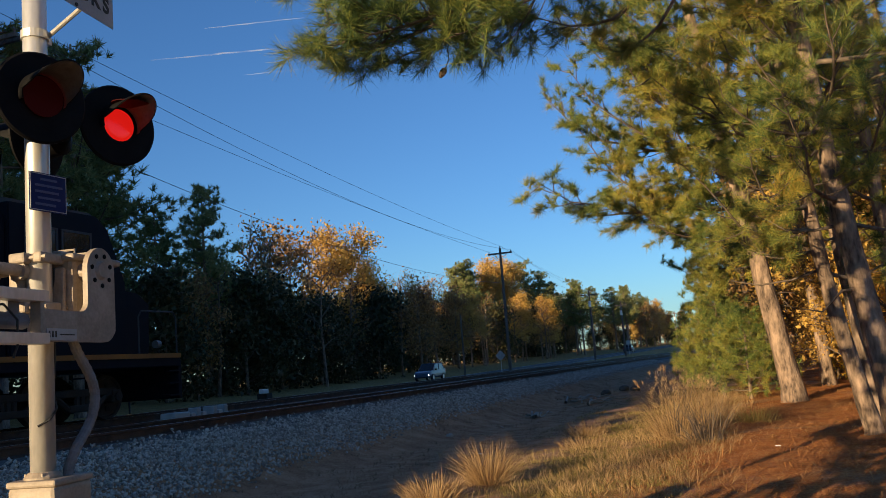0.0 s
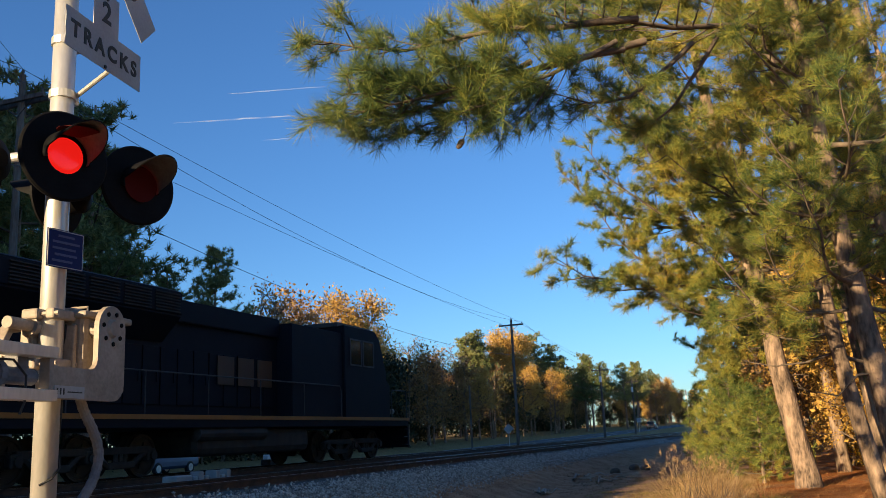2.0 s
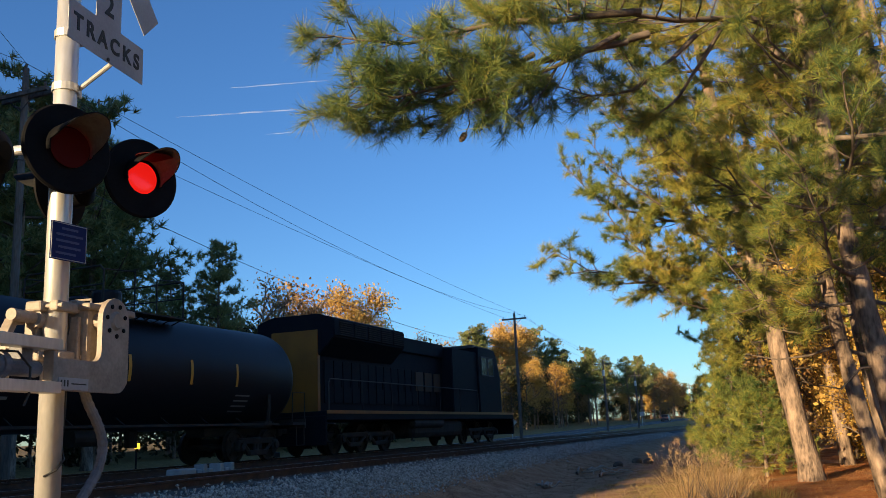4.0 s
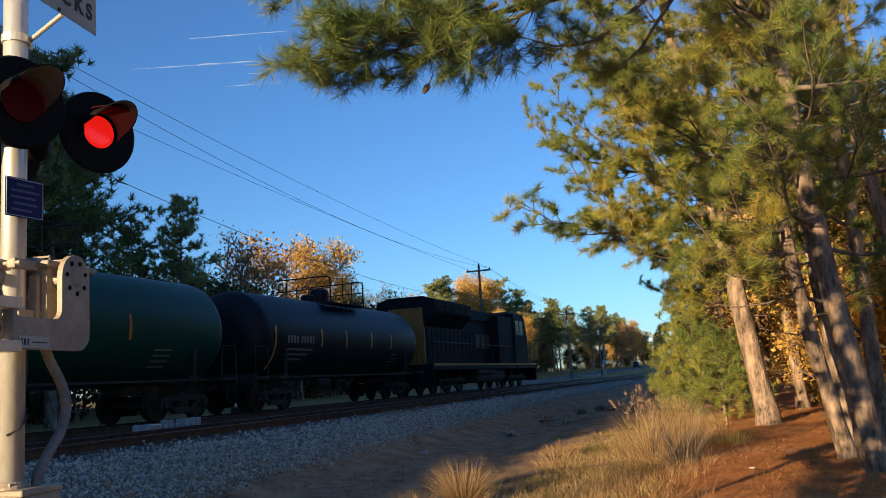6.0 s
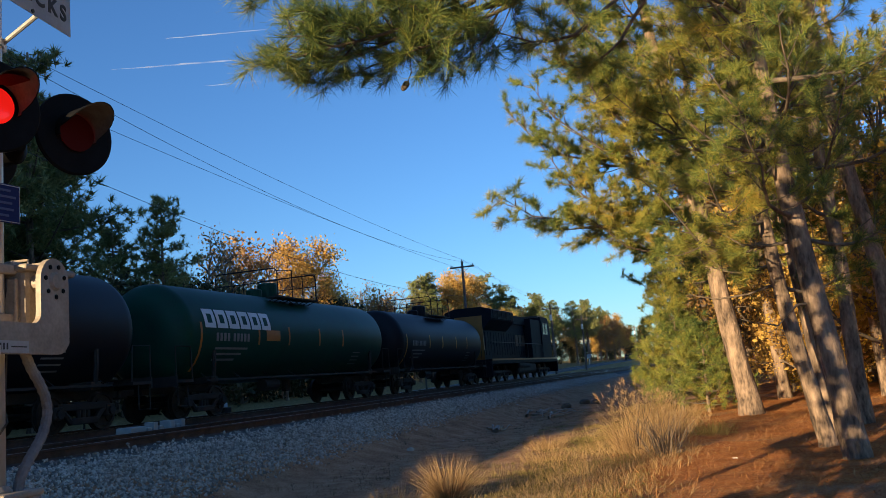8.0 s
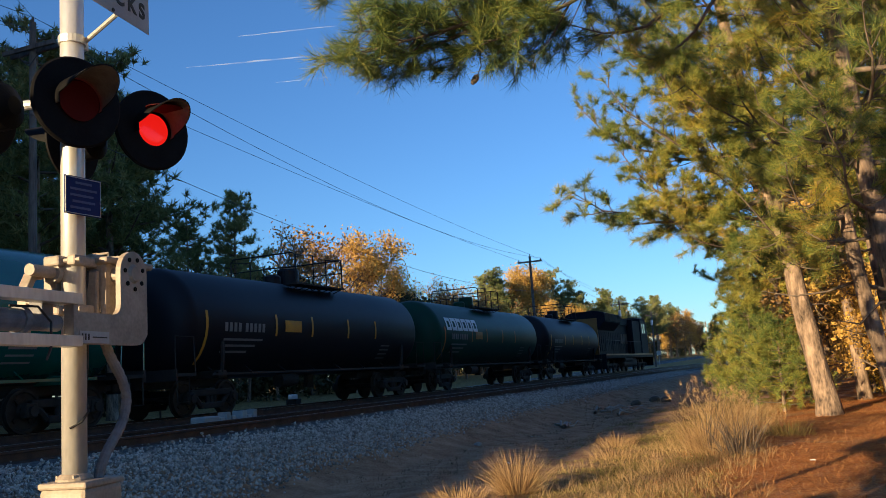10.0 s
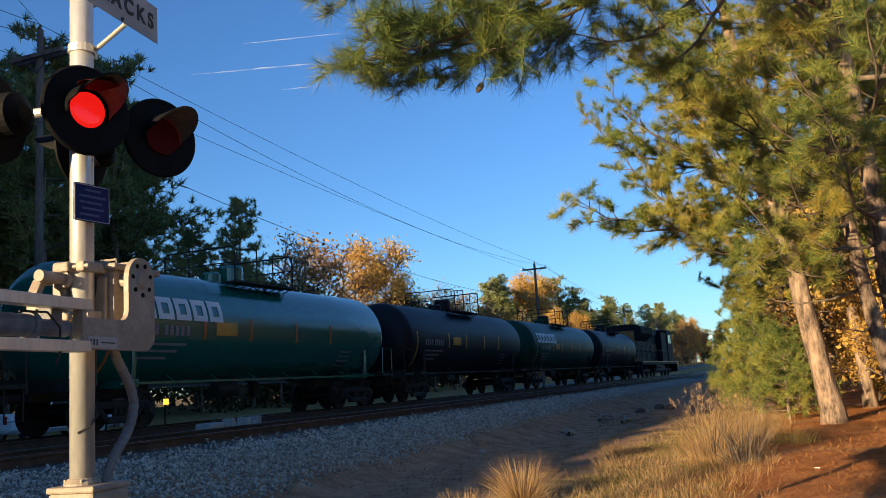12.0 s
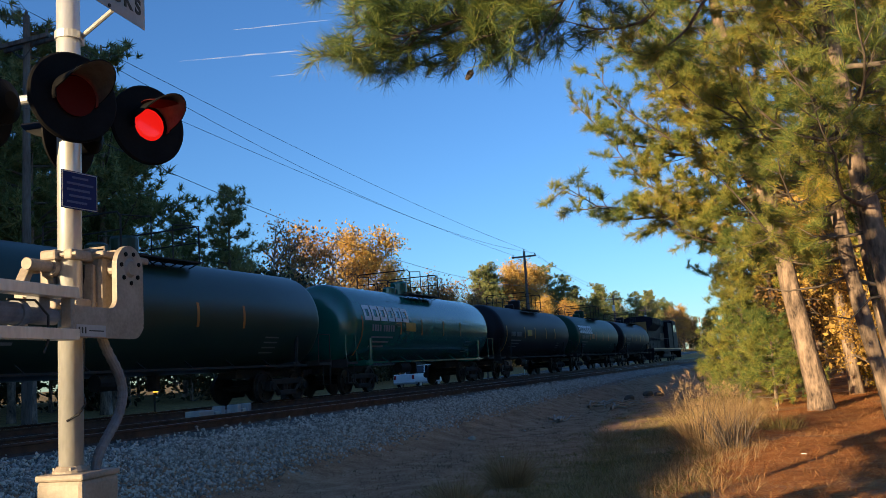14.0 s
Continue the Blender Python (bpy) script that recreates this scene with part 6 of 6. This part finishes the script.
# ---- utility poles and lines ----
M_POLE = surface("weathered_pole", (0.07, 0.055, 0.045), (0.20, 0.165, 0.14), scale=3, fine=24, rough=0.9, stretch=(1, 1, 0.15), bump=0.4)
M_WIRE = surface("line_wire", (0.03, 0.03, 0.035), (0.07, 0.07, 0.075), scale=6, rough=0.5)
POLE_P = 24.0
POLES = [(-45.0, 13.5, 2.0), (22.2, 14.6, 2.4), (81.0, 12.2, 2.4), (122.5, 9.8, 2.4), (148.5, 9.0, 2.0), (230.0, 9.0, 2.0)]
TOPS = []
for s, h, arm in POLES:
    z = ground_z(s, POLE_P)
    po = thing("utility_pole", "weathered wooden utility pole with crossarm and wires", "utility pole", at(s, POLE_P, z), group="utility poles")
    bm = bmesh.new()
    tube(bm, (0, 0, -0.4), (0, 0, h), 0.17, 0.11, n=12)
    part("shaft", bm, M_POLE, po)
    bm = bmesh.new()
    za = h - (0.55 if s != 22.2 else 1.0)
    for y in ((-0.14,) if s != 22.2 else (-0.17, 0.17)):
        box(bm, y - 0.06, y + 0.06, -arm / 2, arm / 2, za - 0.075, za + 0.075)
    part("crossarm", bm, M_POLE, po)
    for sy in (-1, 1):
        bm = bmesh.new()
        tube(bm, (-0.16, 0, za - 0.65), (-0.16, sy * arm * 0.3, za - 0.05), 0.018, n=5)
        part("brace", bm, M_WIRE, po)
    for y in (-arm / 2 + 0.12, arm / 2 - 0.12, 0.0):
        bm = bmesh.new()
        zb = za + 0.06 if y else h
        lathe(bm, [(zb, 0.02), (zb + 0.08, 0.05), (zb + 0.15, 0.045), (zb + 0.2, 0.02)], n=8, axis="Z", m=Matrix.Translation((-0.14 if y else 0, y, 0)))
        part("insulator", bm, M_POLE, po)
    if s > 121:
        bm = bmesh.new()
        lathe(bm, [(h - 2.2, 0.05), (h - 2.2, 0.2), (h - 1.4, 0.2), (h - 1.4, 0.05)], n=12, axis="Z", m=Matrix.Translation((-0.3, 0, 0)))
        part("transformer", bm, M_ALU, po)
    TOPS.append([(s - 0.14, POLE_P - arm / 2 + 0.12, z + za + 0.25), (s - 0.14, POLE_P + arm / 2 - 0.12, z + za + 0.25), (s, POLE_P, z + h + 0.2), (s, POLE_P - 0.12, z + h - 3.4)])


def wire(a, b, sag, r):
    a, b = Vector(a), Vector(b)
    pts = []
    for k in range(19):
        t = k / 18
        p = a.lerp(b, t)
        p.z -= sag * 4 * t * (1 - t)
        pts.append(p)
    bm2 = bmesh.new()
    pipe(bm2, pts, r, n=5)
    o = part("power_line", bm2, M_WIRE)
    o.matrix_basis = RAIL
    tagged(o, "thin dark overhead wire between utility poles", "power line", group="overhead wires")


for A, B in zip(TOPS, TOPS[1:]):
    for k in range(4):
        d = math.hypot(A[k][0] - B[k][0], A[k][1] - B[k][1])
        wire(A[k], B[k], 0.00030 * d * d * (1.4, 0.35, 0.5, 1.3)[k], 0.011 if k < 3 else 0.014)
wire(TOPS[1][2], (-8, 3.0, 11.5), 0.5, 0.009)


# ---- vehicles on the far road ----
M_CARBLUE = paint("blue_grey_car_paint", (0.07, 0.11, 0.17), rough=0.25, dirt=0.1)
M_CARWHITE = paint("white_car_paint", (0.78, 0.79, 0.80), rough=0.3, dirt=0.08)
M_TYRE = surface("tyre_rubber", (0.012, 0.012, 0.012), (0.03, 0.03, 0.03), scale=8, rough=0.85)
M_HEAD = glow("headlamp", (1.0, 0.96, 0.88), 3.0)
M_TAIL = paint("tail_lamp_red", (0.45, 0.02, 0.02), rough=0.3)
ROAD_WHEELS = []


def loft(bm, sections, mi=0):
    """Closed cross-sections along x, joined into a skin."""
    rings = [[bm.verts.new(v) for v in sec] for sec in sections]
    n = len(rings[0])
    for a, b in zip(rings, rings[1:]):
        for k in range(n):
            f = bm.faces.new((a[k], a[(k + 1) % n], b[(k + 1) % n], b[k]))
            f.material_index = mi
    bm.faces.new(rings[0])
    bm.faces.new(list(reversed(rings[-1])))
    bmesh.ops.recalc_face_normals(bm, faces=bm.faces)


def car_section(x, w, z0, z1, tuck=0.85):
    return [(x, -w * tuck, z0), (x, -w, z0 + 0.15), (x, -w, (z0 + z1) / 2), (x, -w * 0.94, z1), (x, w * 0.94, z1), (x, w, (z0 + z1) / 2), (x, w, z0 + 0.15), (x, w * tuck, z0)]


def vehicle(name, label, category, paint_mat, pickup):
    """A car facing +x, its middle on the ground at the origin."""
    v = thing(name, label, category, Matrix())
    bm = bmesh.new()
    if pickup:
        prof = [(-2.9, 0.9, 0.5, 1.15), (-2.8, 0.98, 0.42, 1.2), (-0.6, 1.0, 0.38, 1.2), (0.9, 1.0, 0.36, 1.18), (2.2, 0.98, 0.36, 1.12), (2.75, 0.93, 0.4, 1.02), (2.9, 0.85, 0.5, 0.9)]
        cab = [(-0.85, 0.86, 1.15), (-0.55, 0.78, 1.84), (0.75, 0.78, 1.84), (1.45, 0.88, 1.15)]
    else:
        prof = [(-2.3, 0.8, 0.5, 1.05), (-2.2, 0.88, 0.36, 1.1), (-1.0, 0.92, 0.3, 1.08), (0.8, 0.92, 0.3, 1.05), (1.7, 0.9, 0.3, 0.98), (2.15, 0.85, 0.34, 0.86), (2.3, 0.74, 0.42, 0.72)]
        cab = [(-2.15, 0.78, 1.05), (-1.75, 0.7, 1.66), (0.2, 0.7, 1.68), (1.1, 0.82, 1.0)]
    loft(bm, [car_section(*q) for q in prof])
    part("body", bm, paint_mat, v)
    bm = bmesh.new()
    (x0, w0, z0), (x1, w1, z1), (x2, w2, z2), (x3, w3, z3) = cab
    loft(bm, [[(x0, -w0, z0), (x1, -w1, z1), (x1, w1, z1), (x0, w0, z0)], [(x0 + 0.02, -w0, z0), (x1 + 0.1, -w1, z1), (x1 + 0.1, w1, z1), (x0 + 0.02, w0, z0)], [(x3 - 0.02, -w3, z3), (x2, -w2, z2), (x2, w2, z2), (x3 - 0.02, w3, z3)]])
    part("windows", bm, M_GLASS, v, "dark window glass band")
    bm = bmesh.new()
    box(bm, x1 - 0.05, x2 + 0.05, -w1 - 0.02, w1 + 0.02, z1 - 0.02, z1 + 0.05, bevel=0.03)
    part("roof", bm, paint_mat, v)
    for y in (-1, 1):
        bm = bmesh.new()
        for a, b in (((x0, y * w0, z0), (x1, y * w1, z1)), ((x3, y * w3, z3), (x2, y * w2, z2)), (((x0 + x3) / 2, y * (w0 + 0.02), z0), ((x1 + x2) / 2, y * (w1 + 0.01), z1))):
            tube(bm, a, b, 0.04, n=6)
        part("pillar", bm, paint_mat, v)
        bm = bmesh.new()
        xe = prof[-1][0]
        box(bm, xe - 0.18, xe - 0.02, y * 0.62 - 0.16, y * 0.62 + 0.16, prof[-1][3] - 0.22, prof[-1][3] - 0.05, bevel=0.03)
        part("headlight", bm, M_HEAD, v)
        bm = bmesh.new()
        xe = prof[0][0]
        box(bm, xe - 0.02, xe + 0.12, y * 0.78 - 0.1, y * 0.78 + 0.1, 0.8, 1.1, bevel=0.02)
        part("tail_light", bm, M_TAIL, v)
        bm = bmesh.new()
        box(bm, x3 - 0.45, x3 - 0.25, y * (w3 + 0.15) - 0.1, y * (w3 + 0.15) + 0.1, z3 + 0.02, z3 + 0.18, bevel=0.03)
        part("mirror", bm, M_MATTE, v)
    if pickup:
        bm = bmesh.new()
        box(bm, -2.75, -0.9, -0.8, 0.8, 1.0, 1.204)
        part("cargo_bed", bm, M_MATTE, v)
        bm = bmesh.new()
        box(bm, -3.02, -2.85, -0.9, 0.9, 0.45, 0.6, bevel=0.03)
        part("bumper", bm, M_ALU, v)
    r = 0.4 if pickup else 0.34
    for x in ((-1.85, 1.85) if pickup else (-1.4, 1.4)):
        for y in (-1, 1):
            bm = bmesh.new()
            lathe(bm, [(-0.11, 0.05), (-0.11, r - 0.03), (-0.08, r), (0.08, r), (0.11, r - 0.03), (0.11, 0.05)], n=20, axis="Y")
            w = part("wheel", bm, M_TYRE, v)
            w.location = (x, y * 0.84, r)
            bm = bmesh.new()
            lathe(bm, [(-0.115, 0.03), (-0.115, r * 0.6), (0.115, r * 0.6), (0.115, 0.03)], n=14, axis="Y")
            part("rim", bm, M_ALU, w)
            ROAD_WHEELS.append((w, v, (x, y * 0.84, r), r))
    return v


def road_z(s):
    return max(ground_z(s, q) for q in (ROAD_P - 4, ROAD_P, ROAD_P + 4)) + 0.06


suv = vehicle("suv", "blue-grey sport utility car driving with headlamps on", "car", M_CARBLUE, False)
pickup = vehicle("pickup_truck", "white pickup truck driving on the far road", "pickup truck", M_CARWHITE, True)
dark_car = vehicle("car", "small dark car far down the road", "car", M_NAVY, False)
# start, speed along the line, road lane, facing
TRAFFIC = [(suv, 84.0, -21.0, ROAD_P + 1.9, 180), (pickup, 67.0 - 14 * 19.5, 19.5, ROAD_P - 1.9, 0), (dark_car, 188.0, 9.0, ROAD_P - 1.9, 0)]

# ---- small things by the line ----
def sign_post(name, label, s, p, h, diamond):
    e = thing(name, label, "road sign", at(s, p, ground_z(s, p)))
    bm2 = bmesh.new()
    tube(bm2, (0, 0, -0.2), (0, 0, h), 0.03, n=8)
    part("post", bm2, M_ALU, e)
    bm2 = bmesh.new()
    d = 0.38
    box(bm2, -0.045, -0.035, -d, d, -d, d, m=pose(0, 0, h, 45 if diamond else 0, 0, 0))
    part("panel", bm2, M_SIGN, e)


sign_post("diamond_sign", "plain back of a diamond road sign on a post", 86.0, 26.4, 2.0, True)
sign_post("road_sign", "small white road sign on a post", 165.0, 26.0, 2.2, False)

e = thing("slim_pole", "slim wooden pole by the far verge", "pole", at(70.9, 25.0, ground_z(70.9, 25)))
bm = bmesh.new()
tube(bm, (0, 0, -0.3), (0, 0, 5.6), 0.09, 0.07, n=10)
part("shaft", bm, M_POLE, e)

# white switch machine and its rods beside the near track
sw = thing("switch_machine", "low pale switch machine with rods between the tracks", "switch machine", at(17.3, 12.75, 0.82))
bm = bmesh.new()
box(bm, -1.0, -0.45, -0.2, 0.2, 0.0, 0.24, bevel=0.03)
part("housing", bm, M_SIGN, sw)
for k in range(6):
    bm = bmesh.new()
    box(bm, -0.4 + k * 0.28, -0.25 + k * 0.28, -0.2 + 0.05 * (k % 3), 0.12, 0.0, 0.2 + 0.1 * (k % 2), bevel=0.02)
    part("bracket", bm, M_SIGN, sw)
bm = bmesh.new()
tube(bm, (-0.6, 0.1, 0.12), (1.3, 0.1, 0.1), 0.03, n=8)
part("rod", bm, M_SIGN, sw)

box_ = thing("trackside_cabinet", "small dark trackside cabinet with a pale lamp", "equipment cabinet", at(34.2, 21.5, ground_z(34.2, 21.5)))
bm = bmesh.new()
box(bm, -0.25, 0.25, -0.25, 0.25, -0.1, 0.62, bevel=0.03)
part("body", bm, M_UNDER, box_)
bm = bmesh.new()
box(bm, -0.55, -0.1, -0.28, -0.05, 0.62, 0.82, bevel=0.03)
part("lamp_box", bm, M_CARWHITE, box_)

mk = thing("marker_post", "short post with an amber reflector made to glow", "marker post", at(22.5, 19.0, ground_z(22.5, 19.0)))
bm = bmesh.new()
tube(bm, (0, 0, -0.1), (0, 0, 0.75), 0.03, n=8)
part("post", bm, M_UNDER, mk)
bm = bmesh.new()
box(bm, -0.12, 0.12, -0.05, -0.03, 0.72, 0.9, bevel=0.01)
# no lamp: the reflector's returned light is put in as emission
part("reflector", bm, glow("amber_reflector_glow", (1.0, 0.55, 0.05), 0.8), mk)

# fallen branches and litter
def dead_branch(s, p, seed, ln):
    rng = np.random.RandomState(seed)
    e2 = thing("fallen_branch", "bleached fallen branch on bare earth", "branch", at(s, p, ground_z(s, p), rng.uniform(-25, 25)), group="fallen branches")
    w = Wood()
    for k in range(5):
        a = rng.uniform(-0.5, 0.5)
        st = np.array([rng.uniform(-0.3, 0.5) * ln, rng.uniform(-0.2, 0.2), 0.04])
        l = ln * rng.uniform(0.4, 1.0)
        q = st + np.outer(np.linspace(0, 1, 6), [math.cos(a), math.sin(a), 0.0]) * l
        q[:, 2] += 0.05 + 0.05 * rng.randn(6)
        w.add(q, np.linspace(0.045, 0.012, 6) * rng.uniform(0.6, 1.2), n=5)
    w.build("stick", M_DEAD, e2)


M_DEAD = surface("bleached_wood", (0.26, 0.225, 0.19), (0.52, 0.46, 0.40), scale=7, rough=0.9)
dead_branch(30.0, 6.9, 1, 2.6)
dead_branch(28.2, 6.0, 2, 2.4)
dead_branch(24.0, 6.6, 3, 1.0)
for k, (s, p, sz) in enumerate([(34.5, 6.5, 0.2), (37, 6.2, 0.22), (18.5, 7.0, 0.08), (36, 5.6, 0.2)]):
    rng = np.random.RandomState(70 + k)
    bm = bmesh.new()
    bmesh.ops.create_icosphere(bm, subdivisions=2, radius=sz)
    for v in bm.verts:
        v.co *= 1 + 0.25 * noise.noise(v.co * (3 / sz) + Vector((k * 7, 0, 0)))
        v.co.z *= 0.7
    # the larger lumps stand for small dark weed bushes
    o = part("stone" if sz < 0.2 else "earth_clod", bm, M_DEAD if sz < 0.1 else M_TWIG, smooth_faces=True)
    o.matrix_basis = at(s, p, ground_z(s, p) + sz * 0.3)
    tagged(o, "pale stone on the bank" if sz < 0.1 else "dark lump standing for a small weed bush on the bank", "stone")
for k, (s, p) in enumerate([(15.2, 5.2), (20.5, 6.4), (13.6, 0.2)]):
    bm = bmesh.new()
    box(bm, -0.035, 0.035, -0.02, 0.02, 0, 0.006)
    for v in bm.verts:
        v.co.z += 0.02 * abs(v.co.x) / 0.035 * (1 if v.co.y > 0 else 0.3)
    o = part("paper_scrap", bm, M_WHITE)
    o.matrix_basis = at(s, p, ground_z(s, p) + 0.015, 40 * k)
    tagged(o, "small white scrap of litter on the ground", "litter")

# vapour trails high overhead
def trail_material():
    m, nodes, links, b = node_mat("vapour_trail")
    b.inputs["Base Color"].default_value = (0.9, 0.92, 0.95, 1)
    b.inputs["Roughness"].default_value = 1.0
    tc, n = nodes.new("ShaderNodeTexCoord"), nodes.new("ShaderNodeTexNoise")
    n.inputs["Scale"].default_value = 0.012
    links.new(tc.outputs["Object"], n.inputs["Vector"])
    r = ramp_node(nodes, ((0.35, (0.01, 0.01, 0.01)), (0.7, (0.16, 0.16, 0.16))))
    links.new(n.outputs[0], r.inputs[0])
    links.new(r.outputs[0], b.inputs["Alpha"])
    return m


M_TRAIL = trail_material()
for a, b, w in (((-870, 2680, 1030), (-400, 2775, 1074), 5.0), ((-700, 2690, 1125), (-390, 2742, 1156), 3.5), ((-600, 2768, 989), (-425, 2796, 1003), 3.0), ((-420, 2770, 1072), (40, 2830, 1090), 2.0)):
    bm = bmesh.new()
    n = 24
    pts = [Vector(a).lerp(Vector(b), k / n) + Vector((0, 0, 2.0 * noise.noise(Vector((k * 0.4, w, 0))))) for k in range(n + 1)]
    pipe(bm, pts, [0.5 * w * (0.25 + 0.75 * math.sin(math.pi * (k + 0.5) / (n + 1))) for k in range(n + 1)], n=6)
    o = part("vapour_trail", bm, M_TRAIL)
    o.visible_shadow = False
    tagged(o, "thin white vapour trail in a clear blue sky", "vapour trail", kind="structure")


def motions():
    times = [i / 2 for i in range(29)]
    for car, off in CARS:
        walk(car, [(t, at(front_at(t) - off, TRAIN_P, RAIL_Z)) for t in times])
    for v, s0, speed, lane, turn in TRAFFIC:
        walk(v, [(t, at(s0 + speed * t, lane, road_z(s0 + speed * t), turn)) for t in times])
    fine = [round(i / 15, 4) for i in range(211)]
    for w, x, r in WHEELS:
        # each wheelset rolls on its rails
        s0 = front_at(0)
        walk(w, [(t, pose(x, 0, r) @ Matrix.Rotation((front_at(t) - s0) / r, 4, "Y")) for t in fine])

    # the added flaps uncover the two glowing lenses in turn, each for half of a 1.25 s beat
    for flap, phase in FLAPS:
        rows = []
        for i in range(141):
            t = i / 10
            away = abs((t - phase + 0.625) % 1.25 - 0.625)
            shut = smooth(0.27, 0.36, away)
            rows.append((t, pose(0, -0.028, 0.108, -86 * (1 - shut))))
        walk(flap, rows)

    quick = [round(i / 30, 4) for i in range(421)]
    for w, v, place_, r in ROAD_WHEELS:
        speed = abs([q[2] for q in TRAFFIC if q[0] is v][0])
        walk(w, [(t, pose(*place_) @ Matrix.Rotation(min(speed / r / 30, 1.4) * 30 * t, 4, "Y")) for t in quick])


motions()
